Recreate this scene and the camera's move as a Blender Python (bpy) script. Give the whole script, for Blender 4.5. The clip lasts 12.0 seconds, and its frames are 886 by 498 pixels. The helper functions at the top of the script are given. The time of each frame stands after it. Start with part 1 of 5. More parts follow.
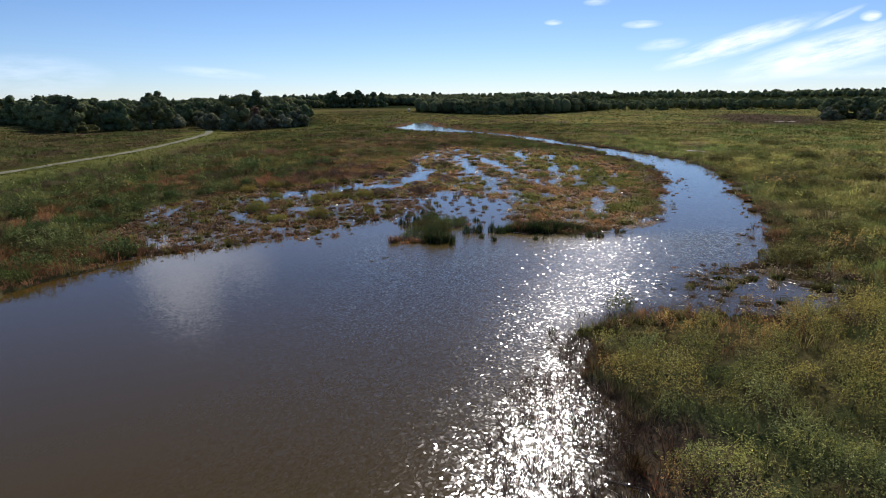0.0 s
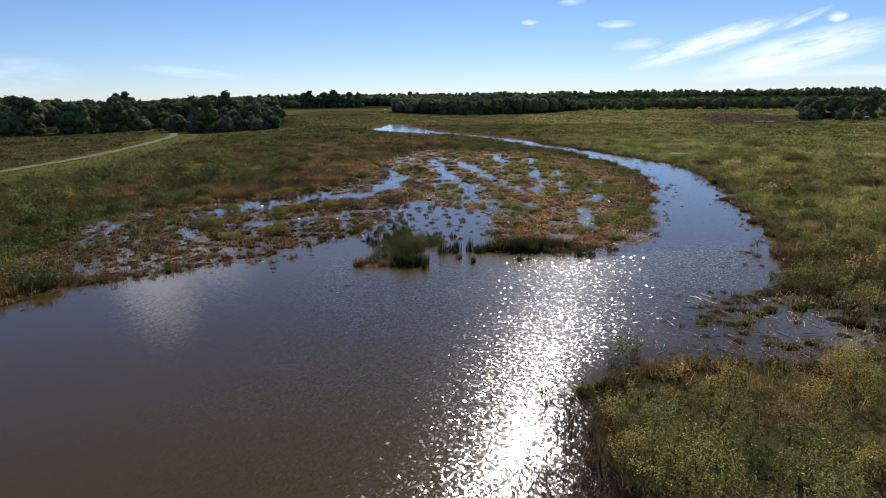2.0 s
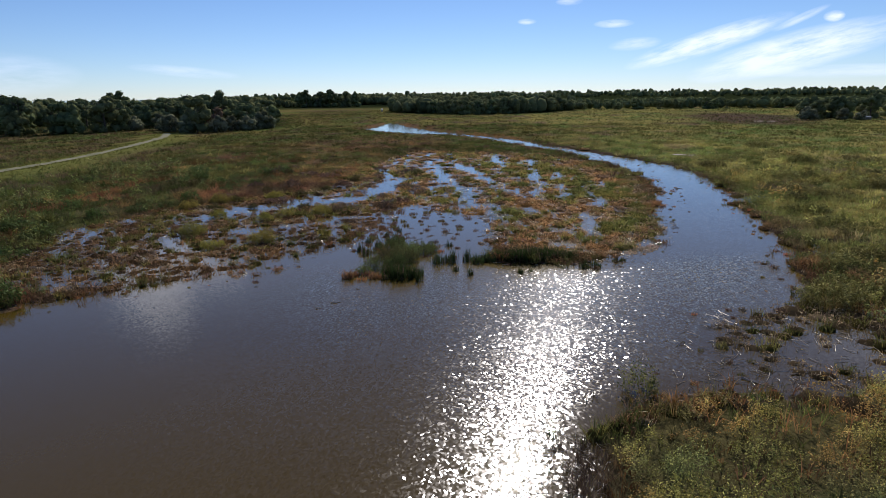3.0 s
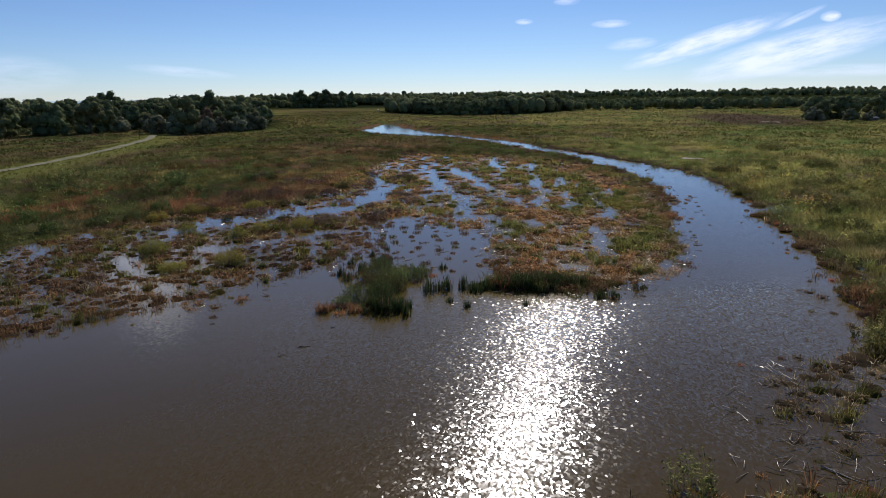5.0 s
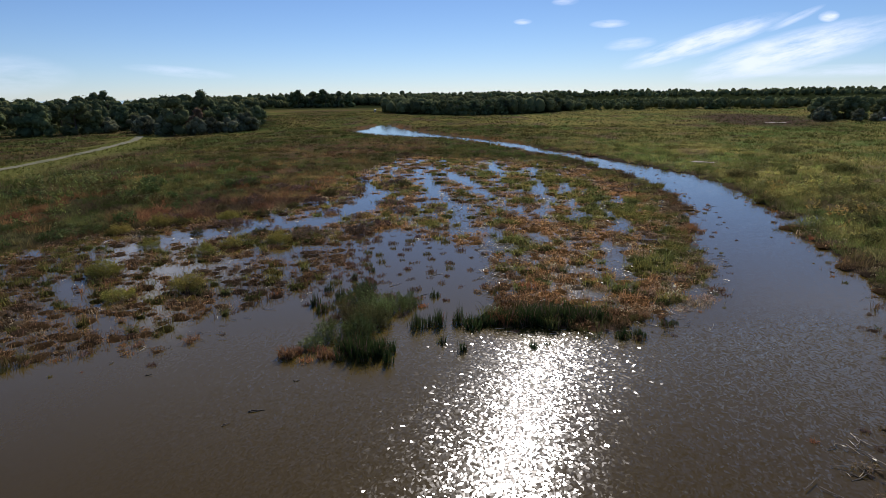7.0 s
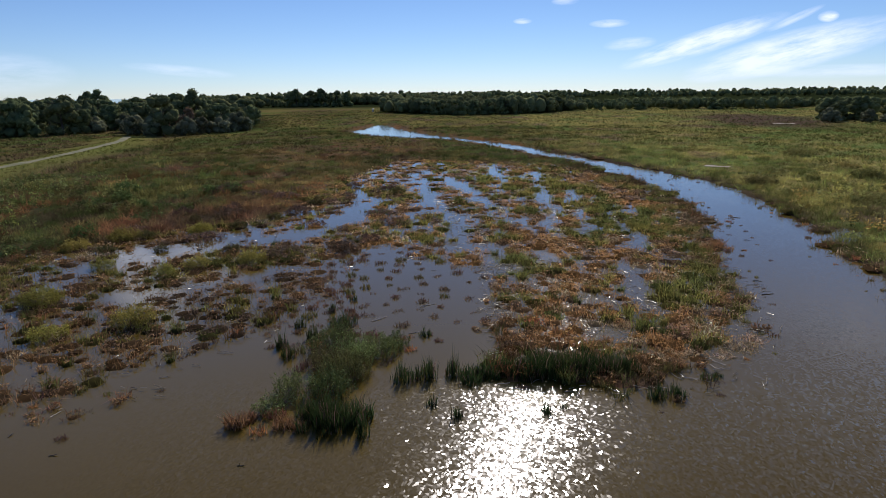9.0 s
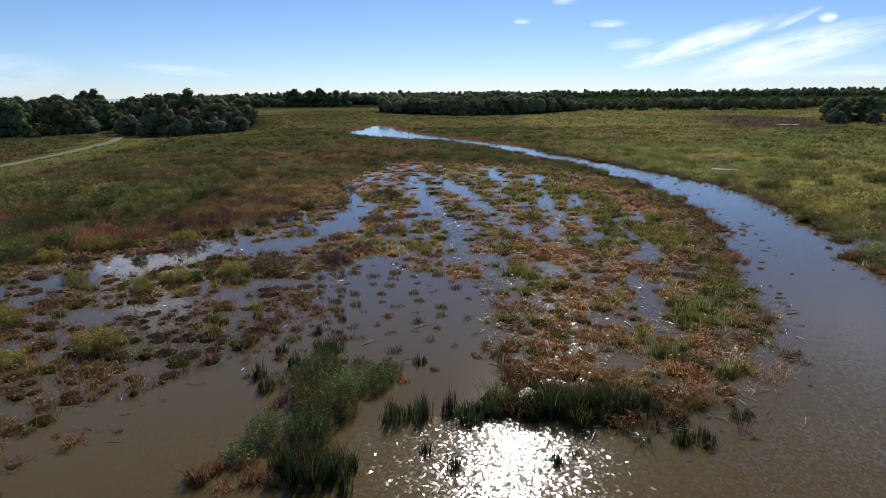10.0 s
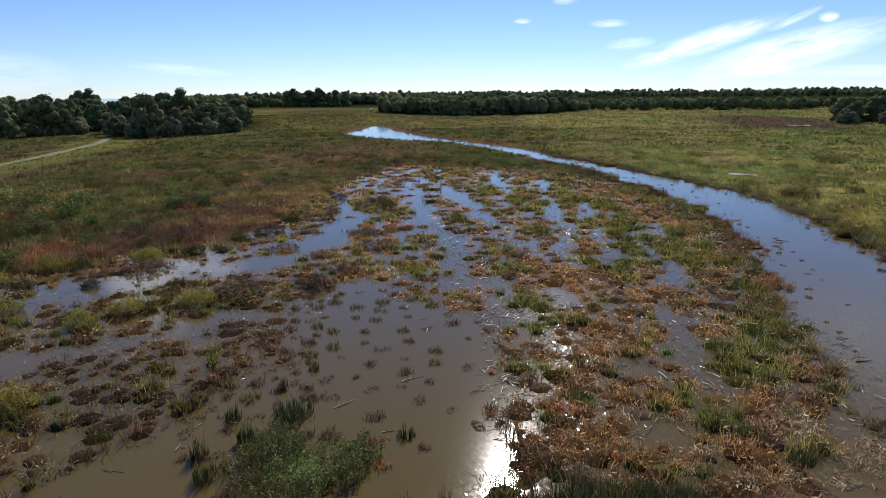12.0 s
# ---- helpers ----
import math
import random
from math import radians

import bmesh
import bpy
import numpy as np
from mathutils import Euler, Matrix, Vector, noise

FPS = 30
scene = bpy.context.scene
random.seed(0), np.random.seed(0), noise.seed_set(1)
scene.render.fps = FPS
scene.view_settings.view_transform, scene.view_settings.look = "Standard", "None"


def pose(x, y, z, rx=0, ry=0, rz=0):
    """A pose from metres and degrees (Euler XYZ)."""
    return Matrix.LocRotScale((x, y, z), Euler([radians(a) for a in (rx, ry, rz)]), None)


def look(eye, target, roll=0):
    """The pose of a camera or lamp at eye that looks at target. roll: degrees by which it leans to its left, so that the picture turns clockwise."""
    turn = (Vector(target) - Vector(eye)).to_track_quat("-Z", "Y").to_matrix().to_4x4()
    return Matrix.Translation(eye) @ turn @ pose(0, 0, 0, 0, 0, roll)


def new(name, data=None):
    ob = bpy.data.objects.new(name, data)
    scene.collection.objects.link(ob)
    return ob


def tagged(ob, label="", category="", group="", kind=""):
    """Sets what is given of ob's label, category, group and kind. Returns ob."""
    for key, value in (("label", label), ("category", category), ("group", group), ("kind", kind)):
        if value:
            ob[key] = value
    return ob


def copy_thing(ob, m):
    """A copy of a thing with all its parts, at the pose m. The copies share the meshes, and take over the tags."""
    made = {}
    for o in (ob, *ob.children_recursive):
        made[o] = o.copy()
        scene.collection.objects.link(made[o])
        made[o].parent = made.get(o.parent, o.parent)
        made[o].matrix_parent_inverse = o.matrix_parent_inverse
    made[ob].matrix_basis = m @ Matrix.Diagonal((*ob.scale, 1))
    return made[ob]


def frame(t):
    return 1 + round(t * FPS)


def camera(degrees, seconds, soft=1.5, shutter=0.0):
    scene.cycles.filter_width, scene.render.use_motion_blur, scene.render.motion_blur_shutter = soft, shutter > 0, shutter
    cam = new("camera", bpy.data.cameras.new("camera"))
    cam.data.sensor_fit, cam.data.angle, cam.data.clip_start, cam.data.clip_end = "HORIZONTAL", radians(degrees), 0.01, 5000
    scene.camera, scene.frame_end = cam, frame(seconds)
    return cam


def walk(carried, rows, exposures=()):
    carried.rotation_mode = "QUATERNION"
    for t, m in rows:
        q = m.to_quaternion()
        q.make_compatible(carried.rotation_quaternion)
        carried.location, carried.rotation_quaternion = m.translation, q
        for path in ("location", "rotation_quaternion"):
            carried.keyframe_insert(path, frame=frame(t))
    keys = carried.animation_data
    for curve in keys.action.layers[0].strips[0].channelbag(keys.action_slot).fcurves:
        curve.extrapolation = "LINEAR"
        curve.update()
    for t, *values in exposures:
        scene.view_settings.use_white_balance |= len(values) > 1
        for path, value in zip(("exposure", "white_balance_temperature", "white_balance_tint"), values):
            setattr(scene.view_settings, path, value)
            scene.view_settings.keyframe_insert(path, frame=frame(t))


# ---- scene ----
cam = camera(72.0, 12.0, soft=0.8)
PATH = [
    (0, (1.851, -3.247, 12.606), (1.715, -1.312, 12.119), -0.6),
    (0.1, (1.846, -2.921, 12.620), (1.725, -0.985, 12.133), -0.6),
    (0.2, (1.841, -2.595, 12.635), (1.737, -0.659, 12.147), -0.6),
    (0.3, (1.835, -2.270, 12.649), (1.746, -0.332, 12.161), -0.6),
    (0.4, (1.830, -1.944, 12.664), (1.747, -0.006, 12.176), -0.6),
    (0.5, (1.825, -1.618, 12.678), (1.746, 0.32, 12.19), -0.6),
    (1, (1.857, -0.041, 12.805), (1.784, 1.897, 12.315), -0.6),
    (1.5, (1.919, 1.698, 12.829), (1.849, 3.637, 12.34), -0.7),
    (2, (1.953, 3.362, 12.878), (1.886, 5.3, 12.389), -0.7),
    (2.5, (1.999, 5.049, 12.942), (1.936, 6.987, 12.451), -0.7),
    (3, (2.013, 6.736, 12.965), (1.954, 8.674, 12.474), -0.7),
    (5, (2.187, 13.716, 13.011), (2.136, 15.654, 12.52), -0.7),
    (5.5, (2.243, 15.434, 13.002), (2.193, 17.372, 12.511), -0.7),
    (6, (2.316, 17.228, 12.946), (2.266, 19.166, 12.456), -0.7),
    (6.5, (2.369, 18.954, 12.939), (2.321, 20.893, 12.448), -0.7),
    (7, (2.465, 20.686, 12.933), (2.418, 22.624, 12.442), -0.7),
    (9, (2.711, 27.434, 12.961), (2.666, 29.372, 12.468), -0.6),
    (9.5, (2.742, 29.152, 13.001), (2.699, 31.09, 12.507), -0.5),
    (10, (2.785, 30.856, 13.014), (2.742, 32.793, 12.521), -0.5),
    (10.5, (2.834, 32.626, 13.006), (2.789, 34.563, 12.512), -0.5),
    (11, (2.893, 34.287, 12.997), (2.849, 36.225, 12.503), -0.5),
    (11.5, (2.924, 35.97, 13.0), (2.879, 37.908, 12.506), -0.5),
    (12, (2.97, 37.618, 13.018), (2.925, 39.556, 12.524), -0.5),
]
walk(cam, [(t, look(eye, target, roll)) for t, eye, target, roll in PATH], exposures=[(0, 0.02, 5700, 16), (3, -0.06, 5700, 16), (6, -0.20, 5700, 16), (9.5, -0.05, 5700, 16), (12, 0.18, 5700, 16)])

# ---- light and sky ----
SUN_EL, SUN_AZ = 34.6, 5.3          # degrees; azimuth from +y towards +x
sun_data = bpy.data.lights.new("sun", "SUN")
sun_data.energy, sun_data.angle, sun_data.color = 5.2, radians(0.53), (1.0, 0.88, 0.70)
sun = new("sun", sun_data)
sun.matrix_world = pose(0, 0, 80, -(90 - SUN_EL), 0, -SUN_AZ)

world = bpy.data.worlds.new("sky")
scene.world = world
world.use_nodes = True
W = world.node_tree
W.nodes.clear()


def wmath(op, a, b=None, clamp=False):
    n = W.nodes.new("ShaderNodeMath")
    n.operation, n.use_clamp = op, clamp
    for i, v in enumerate((a, b)):
        if v is None:
            continue
        if isinstance(v, (int, float)):
            n.inputs[i].default_value = v
        else:
            W.links.new(v, n.inputs[i])
    return n.outputs[0]


sky = W.nodes.new("ShaderNodeTexSky")
sky.sky_type, sky.sun_disc = "NISHITA", False
sky.sun_elevation, sky.sun_rotation = radians(SUN_EL), radians(SUN_AZ)
sky.altitude, sky.air_density, sky.dust_density, sky.ozone_density = 300, 0.8, 0.03, 4.0
coord = W.nodes.new("ShaderNodeTexCoord")
split = W.nodes.new("ShaderNodeSeparateXYZ")
W.links.new(coord.outputs["Generated"], split.inputs[0])
az = wmath("ARCTAN2", split.outputs[0], split.outputs[1])
el = wmath("ARCSINE", split.outputs[2])
# thin streaky cirrus, stretched along one wind direction
flat = W.nodes.new("ShaderNodeCombineXYZ")
W.links.new(az, flat.inputs[0])
W.links.new(el, flat.inputs[1])


def streak(a0, e0, turn, length, width, seed, power=1.0):
    """One wisp of cirrus: a long soft shape in azimuth and elevation, broken by noise."""
    c, s = math.cos(radians(turn)), math.sin(radians(turn))
    da, de = wmath("SUBTRACT", az, radians(a0)), wmath("SUBTRACT", el, radians(e0))
    u = wmath("ADD", wmath("MULTIPLY", da, c), wmath("MULTIPLY", de, s))
    v = wmath("SUBTRACT", wmath("MULTIPLY", de, c), wmath("MULTIPLY", da, s))
    r = wmath("ADD", wmath("POWER", wmath("ABSOLUTE", wmath("DIVIDE", u, radians(length))), 2.0),
              wmath("POWER", wmath("ABSOLUTE", wmath("DIVIDE", v, radians(width))), 2.0))
    n = W.nodes.new("ShaderNodeTexNoise")
    vec = W.nodes.new("ShaderNodeCombineXYZ")
    W.links.new(wmath("MULTIPLY", u, 14.0), vec.inputs[0])
    W.links.new(wmath("MULTIPLY", v, 60.0), vec.inputs[1])
    vec.inputs[2].default_value = seed
    W.links.new(vec.outputs[0], n.inputs["Vector"])
    n.inputs["Scale"].default_value, n.inputs["Detail"].default_value = 1.0, 6.0
    n.inputs["Roughness"].default_value = 0.62
    body = wmath("SUBTRACT", 1.0, wmath("MULTIPLY", r, 0.55), clamp=True)
    wisp = wmath("MULTIPLY", wmath("SUBTRACT", n.outputs[0], 0.30), 3.0, clamp=True)
    return wmath("MULTIPLY", wmath("MULTIPLY", body, wisp), power)


wisps = [streak(20.7, 3.9, 16, 5.0, 0.75, 1.0, 1.3), streak(27.2, 2.95, 13, 6.0, 1.2, 2.0, 1.2), streak(15.1, 4.0, 4, 1.7, 0.42, 3.0, 0.6),
         streak(27.4, 5.4, 24, 1.6, 0.25, 4.0, 0.7), streak(29.6, 5.4, 0, 0.55, 0.32, 5.0, 1.4), streak(13.3, 5.7, 0, 1.3, 0.27, 6.0, 0.8),
         streak(-23.6, 2.1, -5, 3.4, 0.36, 7.0, 0.4), streak(5.9, 6.1, 0, 0.65, 0.2, 8.0, 0.8), streak(30.8, 1.4, 0, 5.0, 0.4, 9.0, 0.45),
         streak(-37.0, 1.8, 0, 4.5, 1.3, 13.0, 0.3), streak(9.5, 7.6, 0, 0.9, 0.25, 14.0, 0.6),
         streak(-28.5, 15.5, 60, 4.2, 2.2, 10.0, 1.5), streak(-24.0, 14.0, 20, 3.6, 1.8, 11.0, 1.0), streak(40.0, 20.0, 12, 12.0, 3.0, 12.0, 0.6)]
veil = wisps[0]
for w in wisps[1:]:
    veil = wmath("ADD", veil, w)
veil = wmath("MINIMUM", veil, 0.9)
mix = W.nodes.new("ShaderNodeMix")
mix.data_type = "RGBA"
W.links.new(veil, mix.inputs["Factor"])
W.links.new(sky.outputs[0], mix.inputs["A"])
mix.inputs["B"].default_value = (13.0, 13.4, 14.0, 1)
back = W.nodes.new("ShaderNodeBackground")
back.inputs["Strength"].default_value = 0.085
W.links.new(mix.outputs["Result"], back.inputs["Color"])
out = W.nodes.new("ShaderNodeOutputWorld")
W.links.new(back.outputs[0], out.inputs[0])

# ---- materials ----


def material(name):
    m = bpy.data.materials.new(name)
    m.use_nodes = True
    m.node_tree.nodes.clear()
    return m, m.node_tree


def add(tree, kind, **values):
    n = tree.nodes.new(kind)
    for k, v in values.items():
        n.inputs[k.replace("_", " ")].default_value = v
    return n


def noise_of(tree, scale, detail=4.0, rough=0.55, vector=None):
    n = add(tree, "ShaderNodeTexNoise", Scale=scale, Detail=detail, Roughness=rough)
    if vector:
        tree.links.new(vector, n.inputs["Vector"])
    return n.outputs[0]


def ramp(tree, factor, *stops):
    n = tree.nodes.new("ShaderNodeValToRGB")
    while len(n.color_ramp.elements) < len(stops):
        n.color_ramp.elements.new(0.5)
    for e, (p, c) in zip(n.color_ramp.elements, stops):
        e.position, e.color = p, (*c, 1)
    tree.links.new(factor, n.inputs[0])
    return n.outputs[0]


def plant_material(name, glow=0.35, gloss=0.12, spread=0.25, rough=0.6):
    """Leaves and blades: the plant's own colour from its 'tint', varied piece by piece, partly see-through to light."""
    m, t = material(name)
    src = t.nodes.new("ShaderNodeAttribute")
    src.attribute_name = "tint"
    base = src.outputs["Color"]
    geo = t.nodes.new("ShaderNodeNewGeometry")
    inf = t.nodes.new("ShaderNodeObjectInfo")
    hsv = t.nodes.new("ShaderNodeHueSaturation")
    mr = add(t, "ShaderNodeMapRange")
    mr.inputs["To Min"].default_value, mr.inputs["To Max"].default_value = 1 - spread, 1 + spread
    t.links.new(geo.outputs["Random Per Island"], mr.inputs["Value"])
    t.links.new(mr.outputs[0], hsv.inputs["Value"])
    mr2 = add(t, "ShaderNodeMapRange")
    mr2.inputs["To Min"].default_value, mr2.inputs["To Max"].default_value = 0.482, 0.518
    t.links.new(inf.outputs["Random"], mr2.inputs["Value"])
    t.links.new(mr2.outputs[0], hsv.inputs["Hue"])
    t.links.new(base, hsv.inputs["Color"])
    dif, tr = t.nodes.new("ShaderNodeBsdfDiffuse"), t.nodes.new("ShaderNodeBsdfTranslucent")
    gl = t.nodes.new("ShaderNodeBsdfGlossy")
    gl.inputs["Roughness"].default_value = rough
    gl.inputs["Color"].default_value = (0.5, 0.5, 0.45, 1)
    t.links.new(hsv.outputs[0], dif.inputs["Color"])
    t.links.new(hsv.outputs[0], tr.inputs["Color"])
    m1, m2 = t.nodes.new("ShaderNodeMixShader"), t.nodes.new("ShaderNodeMixShader")
    m1.inputs[0].default_value, m2.inputs[0].default_value = glow, gloss
    t.links.new(dif.outputs[0], m1.inputs[1])
    t.links.new(tr.outputs[0], m1.inputs[2])
    t.links.new(m1.outputs[0], m2.inputs[1])
    t.links.new(gl.outputs[0], m2.inputs[2])
    o = t.nodes.new("ShaderNodeOutputMaterial")
    t.links.new(m2.outputs[0], o.inputs[0])
    return m


def solid(name, stops, scale, rough=0.9, bump=0.3, bump_scale=None, metallic=0.0):
    m, t = material(name)
    tc = t.nodes.new("ShaderNodeTexCoord")
    n = noise_of(t, scale, 6, 0.6, tc.outputs["Object"])
    c = ramp(t, n, *stops)
    p = add(t, "ShaderNodeBsdfPrincipled", Roughness=rough, Metallic=metallic, Specular_IOR_Level=0.2)
    t.links.new(c, p.inputs["Base Color"])
    b = add(t, "ShaderNodeBump", Strength=bump, Distance=0.05)
    t.links.new(noise_of(t, bump_scale or scale * 4, 5, 0.65, tc.outputs["Object"]), b.inputs["Height"])
    t.links.new(b.outputs[0], p.inputs["Normal"])
    o = t.nodes.new("ShaderNodeOutputMaterial")
    t.links.new(p.outputs[0], o.inputs[0])
    return m


def water_material(name, deep, shallow):
    """Turbid water: a silty body under a rippled surface of many small wavelets, each with a slope of its own.
    'ripple' says how open to the wind it lies, 'shoal' how shallow it is."""
    m, t = material(name)
    tc = t.nodes.new("ShaderNodeTexCoord")

    def value(name):
        n = t.nodes.new("ShaderNodeAttribute")
        n.attribute_name = name
        return n.outputs["Fac"]

    def calc(op, a, b=None):
        n = t.nodes.new("ShaderNodeMath")
        n.operation = op
        for i, v in enumerate((a, b)):
            if isinstance(v, (int, float)):
                n.inputs[i].default_value = v
            elif v is not None:
                t.links.new(v, n.inputs[i])
        return n.outputs[0]

    ripple, shoal = value("ripple"), value("shoal")
    body = t.nodes.new("ShaderNodeMix")
    body.data_type = "RGBA"
    cloudy = calc("ADD", shoal, calc("MULTIPLY", calc("SUBTRACT", noise_of(t, 0.06, 4, 0.6, tc.outputs["Object"]), 0.5), 0.5))
    t.links.new(cloudy, body.inputs["Factor"])
    body.clamp_factor = True
    body.inputs["A"].default_value, body.inputs["B"].default_value = (*deep, 1), (*shallow, 1)
    p = add(t, "ShaderNodeBsdfPrincipled", IOR=1.333, Specular_IOR_Level=0.5, Anisotropic=0.65, Coat_Weight=0.25, Coat_Roughness=0.10, Coat_IOR=1.333)
    t.links.new(body.outputs["Result"], p.inputs["Base Color"])
    gust = t.nodes.new("ShaderNodeMapRange")
    gust.inputs["From Min"].default_value, gust.inputs["From Max"].default_value = 0.3, 0.7
    gust.inputs["To Min"].default_value, gust.inputs["To Max"].default_value = 0.8, 1.15
    t.links.new(noise_of(t, 0.09, 2, 0.5, tc.outputs["Object"]), gust.inputs["Value"])
    k = calc("MULTIPLY", ripple, gust.outputs[0])

    def wavelets(size, across, along, lean, seed):
        """Normals of small flat wavelets, each with a random slope across and along the wind."""
        mp = t.nodes.new("ShaderNodeMapping")
        mp.inputs["Scale"].default_value = size
        mp.inputs["Location"].default_value = (seed, seed * 0.7, 0)
        warp = t.nodes.new("ShaderNodeVectorMath")
        warp.operation = "MULTIPLY_ADD"
        wob = add(t, "ShaderNodeTexNoise", Scale=1.4, Detail=2.0)
        t.links.new(tc.outputs["Object"], wob.inputs["Vector"])
        t.links.new(wob.outputs["Color"], warp.inputs[0])
        warp.inputs[1].default_value = (0.5, 0.5, 0)
        t.links.new(tc.outputs["Object"], warp.inputs[2])
        t.links.new(warp.outputs[0], mp.inputs["Vector"])
        cell = add(t, "ShaderNodeTexVoronoi", Scale=1.0)
        cell.voronoi_dimensions = "2D"
        t.links.new(mp.outputs[0], cell.inputs["Vector"])
        white = t.nodes.new("ShaderNodeTexWhiteNoise")
        t.links.new(cell.outputs["Color"], white.inputs["Vector"])
        c1, c2 = t.nodes.new("ShaderNodeSeparateColor"), t.nodes.new("ShaderNodeSeparateColor")
        t.links.new(cell.outputs["Color"], c1.inputs[0])
        t.links.new(white.outputs["Color"], c2.inputs[0])
        sy = calc("MULTIPLY", calc("SUBTRACT", calc("ADD", c1.outputs[1], c2.outputs[1]), 1.0), calc("MULTIPLY", k, along))
        sx = calc("MULTIPLY", calc("SUBTRACT", calc("ADD", c1.outputs[0], c2.outputs[0]), 1.0), calc("MULTIPLY", k, across))
        vec = t.nodes.new("ShaderNodeCombineXYZ")
        t.links.new(calc("ADD", sx, calc("MULTIPLY", sy, lean)), vec.inputs[0])
        t.links.new(sy, vec.inputs[1])
        vec.inputs[2].default_value = 1.0
        unit = t.nodes.new("ShaderNodeVectorMath")
        unit.operation = "NORMALIZE"
        t.links.new(vec.outputs[0], unit.inputs[0])
        return unit.outputs[0]

    # the finest ripples run across the wind and draw reflections out along it
    wind = t.nodes.new("ShaderNodeCombineXYZ")
    wind.inputs[0].default_value, wind.inputs[1].default_value = 0.75, 1.0
    t.links.new(wind.outputs[0], p.inputs["Tangent"])
    t.links.new(calc("ADD", 0.06, calc("MULTIPLY", k, 0.092)), p.inputs["Roughness"])
    t.links.new(wavelets((13.0, 9.0, 1.0), 0.105, 0.105, 0.75, 3.1), p.inputs["Normal"])
    t.links.new(wavelets((10.0, 7.0, 1.0), 0.18, 0.22, 0.75, 0.0), p.inputs["Coat Normal"])
    o = t.nodes.new("ShaderNodeOutputMaterial")
    t.links.new(p.outputs[0], o.inputs[0])
    return m


M_WATER = water_material("turbid_water", (0.060, 0.039, 0.005), (0.094, 0.066, 0.012))
M_GRASS = plant_material("marsh_grass", glow=0.42, gloss=0.0)
M_LEAF = plant_material("leafy_weeds", glow=0.22, gloss=0.015, spread=0.3)
M_STRAW = plant_material("wet_straw", glow=0.15, gloss=0.22, spread=0.3, rough=0.3)
M_CROWN = plant_material("tree_leaves", glow=0.22, gloss=0.0, spread=0.14)
M_BARK = solid("bark", ((0.3, (0.05, 0.04, 0.03)), (0.7, (0.13, 0.11, 0.09))), 3.0, 0.9, 0.6, 14)
M_WOOD = solid("weathered_wood", ((0.3, (0.16, 0.14, 0.12)), (0.7, (0.42, 0.39, 0.35))), 5.0, 0.75, 0.4, 30)
M_STEM = solid("wet_stem", ((0.3, (0.03, 0.025, 0.02)), (0.7, (0.09, 0.07, 0.05))), 5.0, 0.6, 0.4, 30)
M_GRAVEL = solid("pale_gravel", ((0.35, (0.110, 0.115, 0.045)), (0.65, (0.200, 0.185, 0.115))), 0.35, 0.95, 0.4, 9)
M_BARE = solid("pale_dry_mud", ((0.3, (0.30, 0.26, 0.21)), (0.7, (0.46, 0.41, 0.34))), 0.6, 0.95, 0.4, 6)


def ground_material():
    m, t = material("marsh_soil")
    tc = t.nodes.new("ShaderNodeTexCoord")
    at = t.nodes.new("ShaderNodeAttribute")
    at.attribute_name = "tint"
    hsv = t.nodes.new("ShaderNodeHueSaturation")
    mr = add(t, "ShaderNodeMapRange")
    mr.inputs["To Min"].default_value, mr.inputs["To Max"].default_value = 0.35, 1.5
    t.links.new(noise_of(t, 0.9, 8, 0.68, tc.outputs["Object"]), mr.inputs["Value"])
    t.links.new(mr.outputs[0], hsv.inputs["Value"])
    t.links.new(at.outputs["Color"], hsv.inputs["Color"])
    p = add(t, "ShaderNodeBsdfPrincipled", Roughness=0.95, Specular_IOR_Level=0.0)
    t.links.new(hsv.outputs[0], p.inputs["Base Color"])
    b = add(t, "ShaderNodeBump", Strength=0.9, Distance=0.5)
    t.links.new(noise_of(t, 0.7, 8, 0.7, tc.outputs["Object"]), b.inputs["Height"])
    t.links.new(b.outputs[0], p.inputs["Normal"])
    o = t.nodes.new("ShaderNodeOutputMaterial")
    t.links.new(p.outputs[0], o.inputs[0])
    return m


M_GROUND = ground_material()

# ---- the plan ----
rng = np.random.default_rng(7)


def value_noise(x, y, size, seed=0):
    """Smooth noise from 0 to 1 with features of the given size in metres."""
    u, v = np.asarray(x, float) / size, np.asarray(y, float) / size
    i, j = np.floor(u).astype(np.int64), np.floor(v).astype(np.int64)
    f, g = u - i, v - j
    f, g = f * f * (3 - 2 * f), g * g * (3 - 2 * g)

    def h(a, b):
        n = (a * 374761393 + b * 668265263 + seed * 974634777) & 0x7FFFFFFF
        n = ((n ^ (n >> 13)) * 1274126177) & 0x7FFFFFFF
        return ((n ^ (n >> 16)) & 0xFFFF) / 65535.0
    return (h(i, j) * (1 - f) + h(i + 1, j) * f) * (1 - g) + (h(i, j + 1) * (1 - f) + h(i + 1, j + 1) * f) * g


def fbm(x, y, size, seed=0, octaves=3):
    s, a, t = 0.0, 1.0, 0.0
    for k in range(octaves):
        s = s + a * value_noise(x, y, size / 2 ** k, seed + 17 * k)
        t, a = t + a, a * 0.5
    return s / t


def step(a, b, x):
    t = np.clip((x - a) / (b - a), 0, 1)
    return t * t * (3 - 2 * t)


